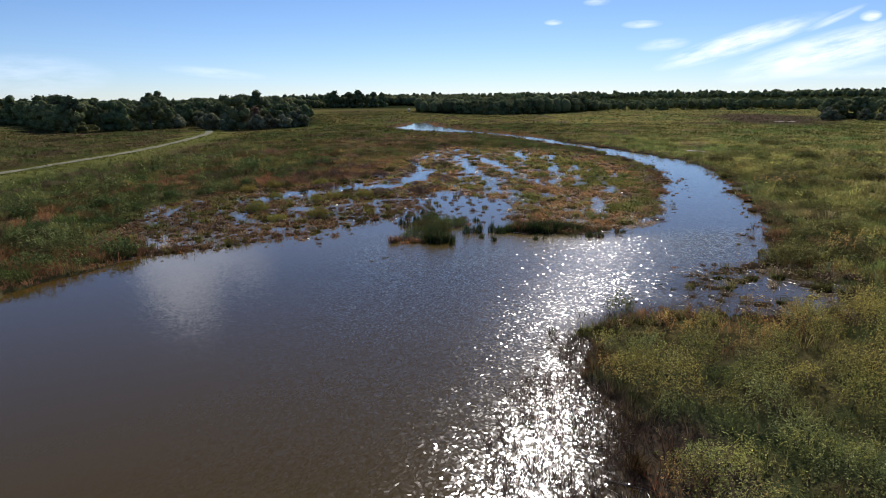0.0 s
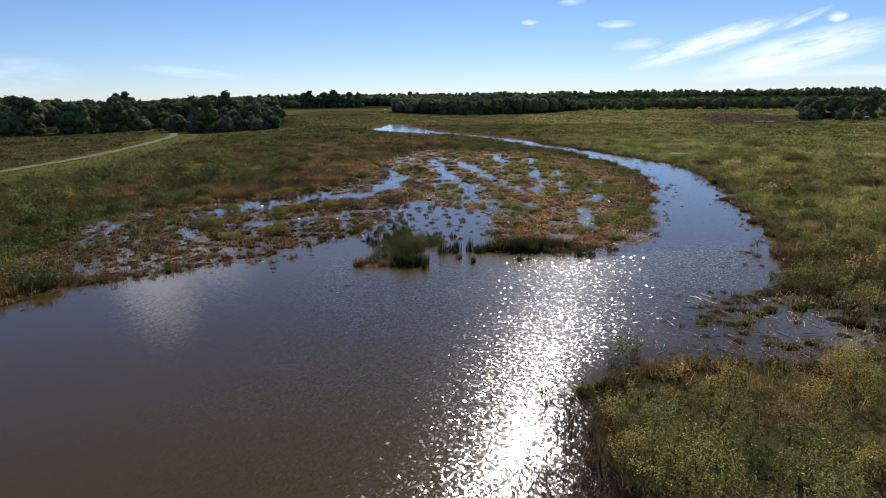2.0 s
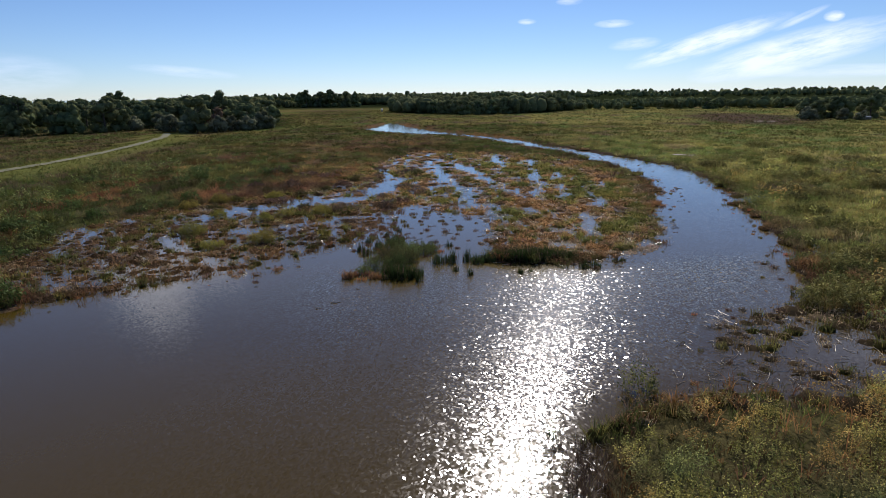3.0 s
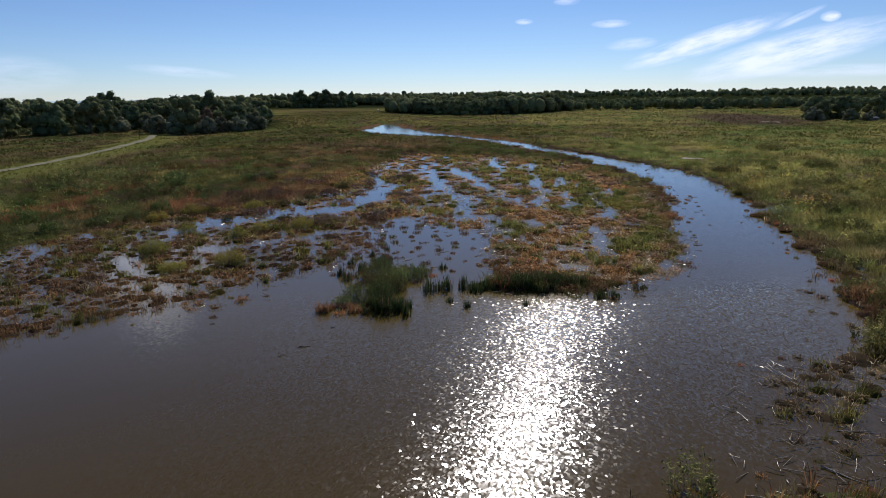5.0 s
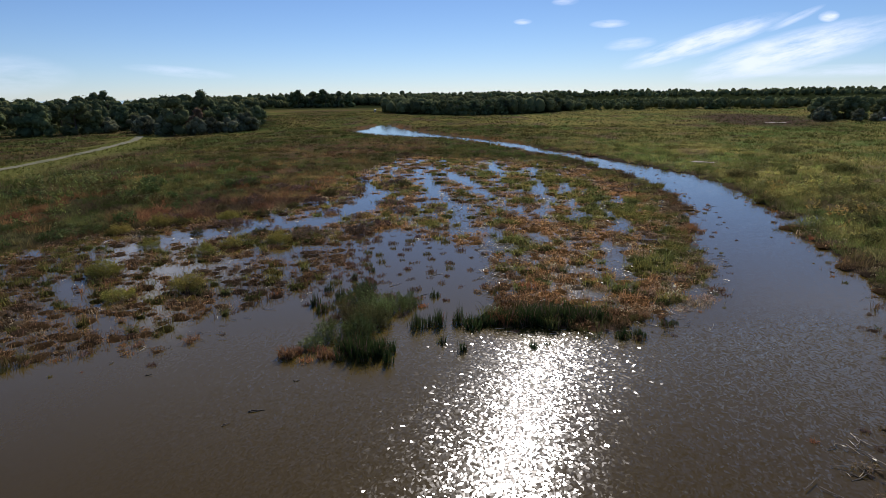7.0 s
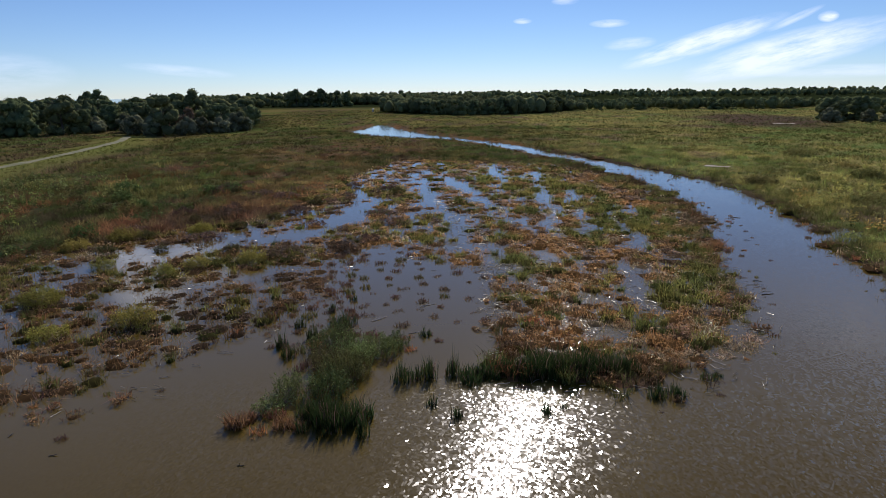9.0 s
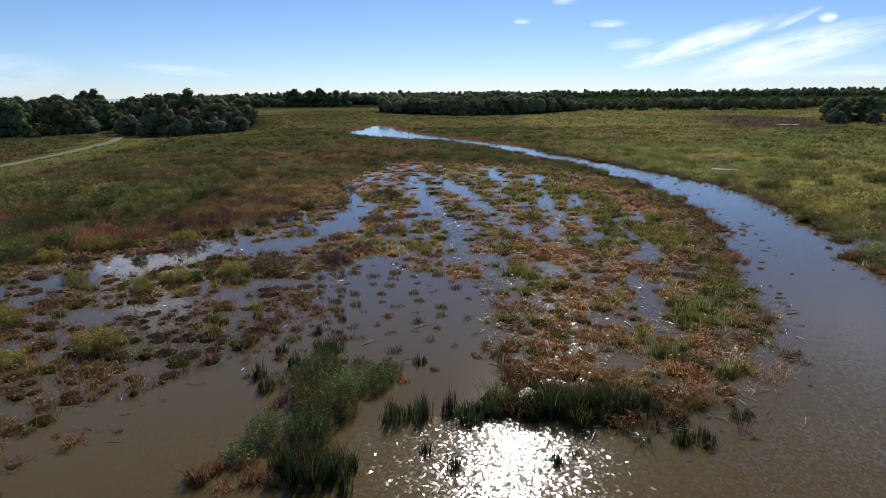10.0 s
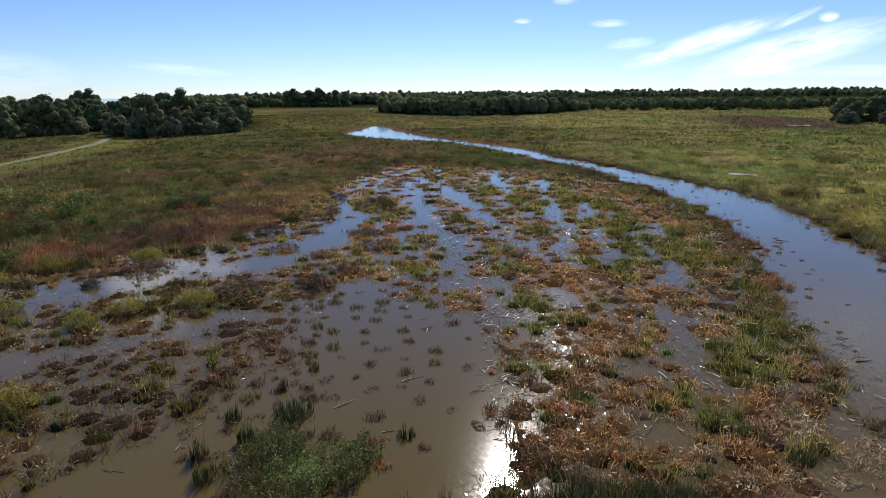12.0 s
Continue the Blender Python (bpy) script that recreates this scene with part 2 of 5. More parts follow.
def line_distance(x, y, pts, radii=None):
    """Distance to a polyline (less its radius there)."""
    best = np.full(np.shape(x), 1e9)
    for k, ((ax, ay), (bx, by)) in enumerate(zip(pts, pts[1:])):
        dx, dy = bx - ax, by - ay
        t = np.clip(((x - ax) * dx + (y - ay) * dy) / (dx * dx + dy * dy + 1e-9), 0, 1)
        d = np.hypot(x - ax - t * dx, y - ay - t * dy)
        if radii is not None:
            d = d - (radii[k] + t * (radii[k + 1] - radii[k]))
        best = np.minimum(best, d)
    return best


def outline_distance(x, y, pts):
    """Signed distance to a closed outline, negative inside."""
    pts = list(pts)
    d = line_distance(x, y, pts + pts[:1])
    inside = np.zeros(np.shape(x), bool)
    for (ax, ay), (bx, by) in zip(pts, pts[1:] + pts[:1]):
        if ay == by:
            continue
        c = ((ay > y) != (by > y)) & (x < (bx - ax) * (y - ay) / (by - ay) + ax)
        inside ^= c
    return np.where(inside, -d, d)


# the pool and the bend of the creek: west shore, inner cove, point, creek, far pool, east shore
POOL = [(-60, -120), (-42, -20), (-33, 18), (-29.5, 35), (-27, 44), (-21, 47.5), (-16, 51), (-12, 54.5), (-9, 60), (-6.5, 67),
        (-6.5, 76), (-4, 80), (0, 75), (3.8, 71), (5.8, 64), (6.1, 59), (5.4, 56), (4.2, 54.8), (5, 53.4), (12, 53.0), (15, 54.2), (18, 58)]
CREEK = [(22, 68), (24, 75), (27, 85), (29, 95), (30.8, 107), (29.5, 124), (26, 141), (22.5, 152), (14, 180), (0, 206), (-14, 214), (-27, 229), (-38, 246),
         (-34, 272), (-33, 304), (-28, 304), (-21, 274), (-9, 240), (1, 220), (16, 193), (25, 165), (32, 147), (37, 131), (39.5, 117), (40, 104), (39.5, 97), (36.5, 84),
         (33, 70), (31, 60)]
EAST = [(27, 50), (23.5, 43), (18, 40), (15, 36.5), (18.5, 33.5), (17, 32), (12, 32.3), (8, 30), (6, 27), (4, 23), (3, 19), (5, 15), (6, 8), (8, -10), (14, -120)]
SHORE = POOL + CREEK + EAST
# narrow runs of standing water through the marsh: two ends and half-widths
RUNS_NORTH = [((-11.6, 118), (-9.2, 105), .6, 1.0), ((-9.2, 105), (-8.2, 91), 1.0, 1.6), ((-4.5, 128), (-1.0, 105), .9, 1.2), ((-1.0, 105), (2.6, 90), 1.2, 1.1),
              ((-2.7, 134), (3.5, 115), 1.1, 1.3), ((3.5, 115), (7.5, 94), 1.4, 1.2), ((9.2, 143), (8.6, 106), 1.1, .9), ((7.9, 91), (9.6, 87), 1.0, .7),
              ((16, 131), (13.4, 96), .9, 1.2), ((13.3, 96), (12.3, 84), .9, .7), ((18, 111), (15.1, 84), .8, .9), ((-10, 151), (-4.4, 146), 1.0, 1.2),
              ((-29, 177), (-21, 178), 1.6, 1.4), ((-7.2, 102), (-5.6, 107), 1.0, .8)]
RUNS_WEST = [((-27.5, 71), (-22.8, 76), 1.5, 1.5), ((-22.8, 76), (-18.4, 82), 1.3, 1.1), ((-18.4, 82), (-12, 84), 1.1, 1.5), ((-12.5, 83.5), (-8.6, 93), 1.5, 1.3),
             ((-20, 65), (-15.5, 67.6), .9, .9), ((-15.5, 67.6), (-10, 72), .9, 1.2), ((-17, 95), (-13.4, 98.5), .7, .8), ((-24.8, 79), (-21, 81), .7, .7)]
RUNS_SOUTH = [((23, 99), (19.3, 91), .5, .7), ((19.2, 90), (18.9, 78), .8, 1.0), ((2.5, 92), (3.2, 79), 1.0, 1.2), ((5, 79), (6.6, 72), 1.0, .9), ((10.5, 80), (9.8, 72), .5, .5),
              ((15.4, 72), (15.6, 66), .8, .8), ((11.2, 66), (11, 58.5), .6, .6), ((8.3, 70), (7.4, 65), .7, .5), ((36.5, 81), (39.5, 84), 1.0, .8),
              ((24.5, 43.5), (27.5, 42), 1.0, 1.0), ((32, 46), (34, 46), 1.2, 1.2), ((31.5, 57), (33.5, 57), .8, .8), ((13.5, 66), (15.2, 62), .4, .5)]
RUNS = RUNS_NORTH + RUNS_WEST + RUNS_SOUTH
DIKE = [(-80, 20), (-76, 60), (-75.5, 97), (-76, 121), (-77.5, 140), (-81.5, 163), (-88, 192), (-95, 209), (-97, 213)]
# wet ground, where tussocks stand in water: west flats, the middle marsh and the east spit
WET_WEST = [(-34, 47), (-27, 45), (-14, 52), (-6, 66), (-6, 84), (-16, 92), (-30, 82), (-38, 66)]
WET_MID = [(-16, 84), (-6, 78), (3, 68), (6, 55.5), (17, 55), (21, 66), (24, 80), (28, 97), (28, 120), (20, 142), (-8, 152), (-16, 120)]

# flooded fringe of broken stems below the east bank
NEAR_WET = [(5.8, 28.4), (7.4, 27), (6.7, 24.4), (6.4, 22.6), (7.5, 20.5), (7.9, 18.2), (6.4, 16.4), (7.2, 14), (9, 6), (4, 6), (2.2, 14.5), (1.2, 16.5), (2.1, 19.2), (3.2, 21.5), (4.1, 24.6)]


def water_distance(x, y):
    d = outline_distance(x, y, SHORE) + (fbm(x, y, 5.0, 3) - 0.5) * 3.0 * step(4, 16, y) + (value_noise(x, y, 1.3, 5) - 0.5) * 0.9
    return d


def cover(x, y, d):
    """Share of the surface under plants: full on firm ground, broken on the wet flats, thin in the cove."""
    c = np.where(d > 0, 1.0, 0.0)
    c = np.where((d <= 0) & (d > -2.2) & (y > 25), 0.16, c)
    c = np.minimum(c, 1 - (0.27 + 0.10 * step(60, 70, y)) * step(4, -3, outline_distance(x, y, WET_WEST)))
    firm = step(4, 9, x) * step(100, 80, y) + 0.7 * step(14, 19, x)
    c = np.minimum(c, 1 - (0.36 - 0.10 * step(92, 105, y) - 0.27 * np.clip(firm, 0, 1)) * step(4, -3, outline_distance(x, y, WET_MID)))
    c = np.minimum(c, 1 - 0.45 * step(8, 2, np.hypot((x - 19) / 1.3, y - 37)))
    stems = step(0.8, -0.8, outline_distance(x, y, NEAR_WET) + 1.6 * (fbm(x, y, 3.0, 345) - 0.5))
    c = c * (1 - stems) + 0.60 * stems
    cove = step(9.5, 7.0, np.hypot((x + 2) / 0.9, (y - 71) / 1.35))
    c = np.where((cove > 0.5) & (d < 0.9), np.minimum(c, 0.14 + 0.36 * step(-3, -9, x)), c)
    for k, (a, b, r0, r1) in enumerate(RUNS):
        west = len(RUNS_NORTH) <= k < len(RUNS_NORTH) + len(RUNS_WEST)
        near = (x > min(a[0], b[0]) - 3) & (x < max(a[0], b[0]) + 3) & (y > min(a[1], b[1]) - 3) & (y < max(a[1], b[1]) + 3)
        if near.any():
            xs, ys = x[near], y[near]
            r = line_distance(xs, ys, [a, b], [r0, r1]) + (fbm(xs, ys, 2.4, 41) - 0.5) * 3.0
            c[near] *= 1 - (0.55 if west else 0.74) * step(0.6, -0.4, r)
    return c


def hummocks(x, y, c):
    """Positive on the tussocks, negative in the wet gaps between them."""
    p = 0.40 * value_noise(x * 0.85, y, 1.2, 201) + 0.37 * value_noise(x, y, 0.55, 211) + 0.23 * value_noise(x * 0.5, y, 4.5, 221)
    return np.where(c > 0.05, 0.5 + (c - 0.5) * 0.60 - p, -1.0)


def stands(x, y, d):
    return hummocks(x, y, cover(x, y, d)) > 0


def mounds(x, y, size, seed):
    """Nearest of many scattered mounds: distance over its radius, and three random numbers of its own."""
    table = np.random.default_rng(seed).uniform(0, 1, (97, 97, 6))
    i0, j0 = np.floor(x / size).astype(int), np.floor(y / size).astype(int)
    best, own = np.full(len(x), 9.0), np.zeros((len(x), 3))
    for i in (-1, 0, 1):
        for j in (-1, 0, 1):
            t = table[(i0 + i) % 97, (j0 + j) % 97]
            r = np.hypot(x - (i0 + i + t[:, 0]) * size, y - (j0 + j + t[:, 1]) * size) / (size * (0.45 + 0.55 * t[:, 2]))
            closer = r < best
            best = np.where(closer, r, best)
            own[closer] = t[closer, 3:]
    return best, own[:, 0], own[:, 1], own[:, 2]


def ground_height(x, y):
    """Height of the marsh floor over the water."""
    d = water_distance(x, y)
    n = fbm(x, y, 3.2, 11, 4) - 0.5
    z = 0.12 + 0.30 * step(0.0, 9.0, d) + 0.30 * n
    far = step(60, 250, np.hypot(x, y - 60))
    z = z + 0.25 * far + far * fbm(x, y, 60, 31) * 0.5
    z = np.where(d < 0, np.minimum(z, 0.05) - 0.5 * step(0.0, 1.2, -d), z)
    wet = np.maximum(step(6, -1, outline_distance(x, y, WET_WEST)), step(5, -2, outline_distance(x, y, WET_MID)))
    wet = np.maximum(wet, step(8, 4, np.hypot((x - 19) / 1.3, y - 37)))
    wet = np.maximum(wet, step(0.8, -0.8, outline_distance(x, y, NEAR_WET)))
    for a, b, r0, r1 in RUNS:
        wet = np.maximum(wet, step(2.5, 0.5, line_distance(x, y, [a, b], [r0, r1])))
    hump = -0.24 + 0.24 * step(0.10, 0.34, hummocks(x, y, cover(x, y, d))) + 0.10 * n
    hump = hump - 0.14 * step(0.8, -0.8, outline_distance(x, y, NEAR_WET))
    z = z * (1 - wet) + hump * wet
    z = z + (1.0 - z * 0.4) * step(7.5, 2.4, line_distance(x, y, DIKE))
    # the land rises slowly into the wooded rim, and falls to the lake in the west
    dist = np.hypot(x, y)
    z = z + 12.0 * step(900, 2300, dist) * step(-0.55, -0.25, np.arctan2(x, np.maximum(y, 1.0)))
    return np.where((np.arctan2(x, y) < -0.45) & (dist > 1250) & (y > 0), z - 5.0 * step(1250, 1400, dist), z)


# plant colours
GREEN, YELLOW, OLIVE = np.array((0.116, 0.162, 0.045)), np.array((0.258, 0.225, 0.070)), np.array((0.165, 0.152, 0.053))
RUST, STRAW, BROWN = np.array((0.400, 0.192, 0.085)), np.array((0.60, 0.43, 0.28)), np.array((0.165, 0.108, 0.080))
REED = np.array((0.036, 0.052, 0.018))


def blend(a, b, k):
    k = np.asarray(k)[:, None]
    return a * (1 - k) + b * k


def withered(x, y):
    """How far the grass of the west flats has turned brown."""
    w = 0.25 * (fbm(x, y, 7.0, 103) - 0.5) * 4
    return step(-36, -27, x - 0.04 * (y - 62) + 6 * w) * step(4, -6, x) * step(150, 95, y - 8 * w) * step(44, 52, y)


def plant_colour(x, y, d):
    """What grows where: greener on the firm ground, rust and straw along the wet flats."""
    a, b, c = fbm(x, y, 14, 51), fbm(x, y, 4.5, 61), value_noise(x, y, 1.6, 71)
    col = blend(np.tile(OLIVE, (len(x), 1)), YELLOW, step(0.45, 0.68, 0.6 * a + 0.4 * b))
    col = blend(col, GREEN, step(0.50, 0.30, 0.55 * a + 0.45 * c))
    west = outline_distance(x, y, WET_WEST)
    mid = outline_distance(x, y, WET_MID)
    dry = np.maximum(step(11, -1, west), step(4, -4, mid) * 0.95)
    dry = dry * step(-36, -29, x - 0.04 * (y - 62) + 3 * (fbm(x, y, 6.0, 107) - 0.5))
    dry = np.maximum(dry, 0.75 * step(5.0, 0.5, d) * step(36, 50, y) * step(26, 18, x))
    dry = np.maximum(dry, 0.5 * step(22, 8, np.hypot((x + 26) / 1.3, y - 78)))
    dry = np.maximum(dry, 0.7 * step(26, 8, np.hypot((x + 22) / 1.2, (y - 168) / 1.4)))
    k = dry * step(0.28, 0.62, 0.5 * b + 0.5 * value_noise(x, y, 2.3, 77) + 0.25 * dry - 0.05)
    col = blend(col, BROWN, 0.75 * step(0.60, 0.78, fbm(x, y * 0.6, 9.0, 97)))
    rust = blend(np.tile(RUST, (len(x), 1)), BROWN, step(0.5, 0.85, value_noise(x, y, 3.0, 81)))
    rust = blend(rust, STRAW * 0.85, step(0.54, 0.76, value_noise(x, y, 2.1, 91)) * (0.30 + 0.45 * step(4, 10, x)))
    rust = blend(rust, BROWN * 0.9, 0.45 * step(4, -6, x))
    col = blend(col, rust, k)
    col = blend(col, 0.6 * RUST + 0.4 * BROWN, 0.72 * withered(x, y) * step(0.25, 0.6, value_noise(x, y, 2.6, 111)))
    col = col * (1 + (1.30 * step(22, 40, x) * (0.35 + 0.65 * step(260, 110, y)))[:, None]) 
    col = blend(col, np.array((0.105, 0.075, 0.058)), 0.95 * step(20, 26, x) * step(3.6, 0.8, d) * (y > 45))
    col = blend(col, GREEN * 0.95, 0.6 * step(-29, -38, x + 5 * (fbm(x, y, 8.0, 109) - 0.5)) * step(130, 95, y))
    col = blend(col, np.array((0.13, 0.085, 0.068)) * rng.uniform(0.6, 1.9, (len(x), 1)), 0.9 * step(1.0, -0.5, outline_distance(x, y, NEAR_WET)))
    col = blend(col, np.array((0.20, 0.145, 0.075)), 0.7 * step(-80, -84, x) * step(0.46, 0.58, fbm(x * 0.35, y, 12.0, 113)))
    # the withered purple-brown stand on the far east marsh
    return blend(col, np.array((0.120, 0.078, 0.070)), 0.85 * step(1.1, 0.7, np.hypot((x - 134 - 0.22 * (y - 300)) / 27, (y - 298) / 66) + 0.5 * (fbm(x, y, 30, 98) - 0.5)))


# ---- mesh building ----


def mesh_from(name, verts, tris, mat, colours=None, scalar=None):
    me = bpy.data.meshes.new(name)
    verts, tris = np.asarray(verts, np.float32), np.asarray(tris, np.int32)
    me.vertices.add(len(verts))
    me.vertices.foreach_set("co", verts.ravel())
    n = tris.shape[1]
    me.loops.add(tris.size)
    me.loops.foreach_set("vertex_index", tris.ravel())
    me.polygons.add(len(tris))
    me.polygons.foreach_set("loop_start", np.arange(0, tris.size, n, dtype=np.int32))
    if colours is not None:
        a = me.color_attributes.new("tint", "FLOAT_COLOR", "POINT")
        a.data.foreach_set("color", np.hstack([colours, np.ones((len(colours), 1))]).astype(np.float32).ravel())
    for key, values in (scalar or {}).items():
        a = me.attributes.new(key, "FLOAT", "POINT")
        a.data.foreach_set("value", np.asarray(values, np.float32))
    me.materials.append(mat)
    me.update(calc_edges=True)
    return me


def part(name, data, parent=None, label="", m=None):
    ob = new(name, data)
    if parent:
        ob.parent = parent
    if m is not None:
        ob.matrix_basis = m
    if label:
        tagged(ob, label)
    return ob


def thing(name, label, category, m=None, group="", kind=""):
    ob = new(name)
    if m is not None:
        ob.matrix_basis = m
    return tagged(ob, label, category, group, kind)


class Heap:
    """Gathers loose triangles with colours, for one mesh."""

    def __init__(self):
        self.v, self.t, self.c, self.n = [], [], [], 0

    def put(self, v, t, c):
        self.v.append(v), self.t.append(t + self.n), self.c.append(c)
        self.n += len(v)

    def mesh(self, name, mat, smooth=False):
        me = mesh_from(name, np.vstack(self.v), np.vstack(self.t), mat, np.vstack(self.c))
        if smooth:
            me.polygons.foreach_set("use_smooth", np.ones(len(me.polygons), bool))
        return me


def blades(heap, P, H, per, spread, lean, width, col, jitter=0.18, bent=True, tip=None):
    """Tufts of blades at P, each blade a thin bent leaf that narrows to its tip."""
    n = len(P) * per
    if not n:
        return
    Q, h = np.repeat(P, per, 0), np.repeat(H, per) * rng.uniform(0.55, 1.1, n)
    sp = np.repeat(np.broadcast_to(spread, len(P)), per)
    wd = np.repeat(np.broadcast_to(width, len(P)), per) * rng.uniform(0.6, 1.3, n)
    ln = np.repeat(np.broadcast_to(lean, len(P)), per) * rng.uniform(0.2, 1.3, n)
    a, r = rng.uniform(0, 2 * math.pi, n), np.sqrt(rng.uniform(0, 1, n)) * sp
    base = Q + np.stack([np.cos(a) * r, np.sin(a) * r, np.zeros(n) - 0.05], 1)
    b = a + rng.normal(0, 0.9, n)
    out = np.stack([np.cos(b), np.sin(b), np.zeros(n)], 1)
    f = rng.uniform(0, math.pi, n)
    side = np.stack([np.cos(f), np.sin(f), np.zeros(n)], 1) * wd[:, None] * 0.5
    up = np.array((0, 0, 1.0))
    tipp = base + out * (ln * h)[:, None] + up * (h * np.sqrt(np.clip(1 - 0.55 * ln ** 2, 0.08, 1)))[:, None]
    C = np.repeat(col, per, 0) * (1 + rng.normal(0, jitter, (n, 1)))
    C = np.clip(C * (1 + rng.normal(0, 0.05, (n, 3))), 0.004, 0.8)
    if bent:
        mid = base + out * (ln * h * 0.30)[:, None] + up * (h * 0.58)[:, None]
        v = np.stack([base - side * .7, base + side * .7, mid - side, mid + side, tipp], 1).reshape(-1, 3)
        k = np.arange(n)[:, None] * 5
        t = np.concatenate([k + np.array([[0, 1, 3]]), k + np.array([[0, 3, 2]]), k + np.array([[2, 3, 4]])], 0)
        heap.put(v, t, np.repeat(C, 5, 0))
    else:
        v = np.stack([base - side, base + side, tipp], 1).reshape(-1, 3)
        heap.put(v, np.arange(n * 3).reshape(-1, 3), np.repeat(C, 3, 0))


def leaves(heap, P, size, col, flat=0.5, jitter=0.2, wide=0.26, level=1.0, face=None, loose=0.45):
    """Single leaves at P: pointed, folded along the middle; with face, spread like a roof over the side that they grow on."""
    n = len(P)
    if not n:
        return
    a, u = rng.uniform(0, 2 * math.pi, n), rng.normal(0.15, flat, n)
    d = np.stack([np.cos(a) * np.cos(u), np.sin(a) * np.cos(u), np.sin(u)], 1)
    s = np.cross(d, rng.normal(0, 1, (n, 3)) * 0.6 + np.array((0, 0, level)))
    if face is not None:
        up = face + rng.normal(0, loose, (n, 3))
        up /= np.linalg.norm(up, axis=1, keepdims=True) + 1e-9
        d = np.cross(up, rng.normal(0, 1, (n, 3)))
        d /= np.linalg.norm(d, axis=1, keepdims=True) + 1e-9
        s = np.cross(up, d)
    s /= np.linalg.norm(s, axis=1, keepdims=True) + 1e-9
    L = (size * rng.uniform(0.6, 1.35, n))[:, None]
    v = np.stack([P - d * L * .5, P + s * L * wide, P + d * L * .5, P - s * L * wide], 1).reshape(-1, 3)
    k = np.arange(n)[:, None] * 4
    t = np.concatenate([k + np.array([[0, 1, 2]]), k + np.array([[0, 2, 3]])], 0)
    C = np.clip(col * (1 + rng.normal(0, jitter, (n, 1))), 0.004, 0.8)
    heap.put(v, t, np.repeat(C, 4, 0))


def unit_blob():
    """A small round form: an octahedron split once, pushed out to a ball."""
    v = [Vector(p) for p in ((1, 0, 0), (-1, 0, 0), (0, 1, 0), (0, -1, 0), (0, 0, 1), (0, 0, -1))]
    faces, seen, out = [(a, b, c) for a in (0, 1) for b in (2, 3) for c in (4, 5)], {}, []

    def half(i, j):
        key = (min(i, j), max(i, j))
        if key not in seen:
            v.append((v[i] + v[j]).normalized())
            seen[key] = len(v) - 1
        return seen[key]
    for a, b, c in faces:
        ab, bc, ca = half(a, b), half(b, c), half(c, a)
        for t in ((a, ab, ca), (ab, b, bc), (ca, bc, c), (ab, bc, ca)):
            n = (v[t[1]] - v[t[0]]).cross(v[t[2]] - v[t[0]])
            out.append(t if n.dot(v[t[0]] + v[t[1]] + v[t[2]]) > 0 else (t[0], t[2], t[1]))
    return np.array([tuple(p) for p in v]), np.array(out)


BLOB_V, BLOB_T = unit_blob()


def boughs(heap, centres, radii, col, uneven=0.22):
    """Dense inner masses of foliage, each a lumpy round bough."""
    n = len(centres)
    v = centres[:, None, :] + BLOB_V[None] * radii[:, None, :] * rng.uniform(1 - uneven, 1 + uneven, (n, len(BLOB_V), 1))
    T = (BLOB_T[None] + (np.arange(n) * len(BLOB_V))[:, None, None]).reshape(-1, 3)
    C = np.repeat(col, len(BLOB_V), 0) * rng.uniform(0.8, 1.15, (n * len(BLOB_V), 1))
    heap.put(v.reshape(-1, 3), T, C)


def tube(points, radii, sides=6):
    """A tapered round stem along the points."""
    V, T = [], []
    pts = [Vector(p) for p in points]
    for i, (p, r) in enumerate(zip(pts, radii)):
        d = (pts[min(i + 1, len(pts) - 1)] - pts[max(i - 1, 0)]).normalized()
        q = d.to_track_quat("Z", "Y").to_matrix()
        for k in range(sides):
            a = 2 * math.pi * k / sides
            V.append(p + q @ Vector((math.cos(a) * r, math.sin(a) * r, 0)))
    for i in range(len(pts) - 1):
        for k in range(sides):
            a, b = i * sides + k, i * sides + (k + 1) % sides
            T += [(a, b, b + sides), (a, b + sides, a + sides)]
    for e in (0, (len(pts) - 1) * sides):
        for k in range(1, sides - 1):
            T.append((e, e + k, e + k + 1))
    return np.array([tuple(v) for v in V]), np.array(T)


def tubes(name, stems, mat, sides=6):
    vs, ts, n = [], [], 0
    for points, radii in stems:
        v, t = tube(points, radii, sides)
        vs.append(v), ts.append(t + n)
        n += len(v)
    return mesh_from(name, np.vstack(vs), np.vstack(ts), mat)


def ground_at(x, y):
    return ground_height(np.atleast_1d(np.array(x, float)), np.atleast_1d(np.array(y, float)))


# ---- ground and water ----


def spaced(inner, outer, fine, growth):
    """Grid lines: even over the inner stretch, then wider and wider to the outer ends."""
    a = list(np.arange(inner[0], inner[1] + 1e-6, fine))
    s, x = fine, a[-1]
    while x < outer[1]:
        s *= growth
        x += s
        a.append(min(x, outer[1]))
    s, x = fine, a[0]
    while x > outer[0]:
        s *= growth
        x -= s
        a.insert(0, max(x, outer[0]))
    return np.array(a)


def sheet(gx, gy):
    X, Y = np.meshgrid(gx, gy)
    nx, ny = len(gx), len(gy)
    k = (np.arange(ny - 1)[:, None] * nx + np.arange(nx - 1)[None, :]).ravel()
    return X.ravel(), Y.ravel(), np.stack([k, k + 1, k + nx + 1, k + nx], 1)


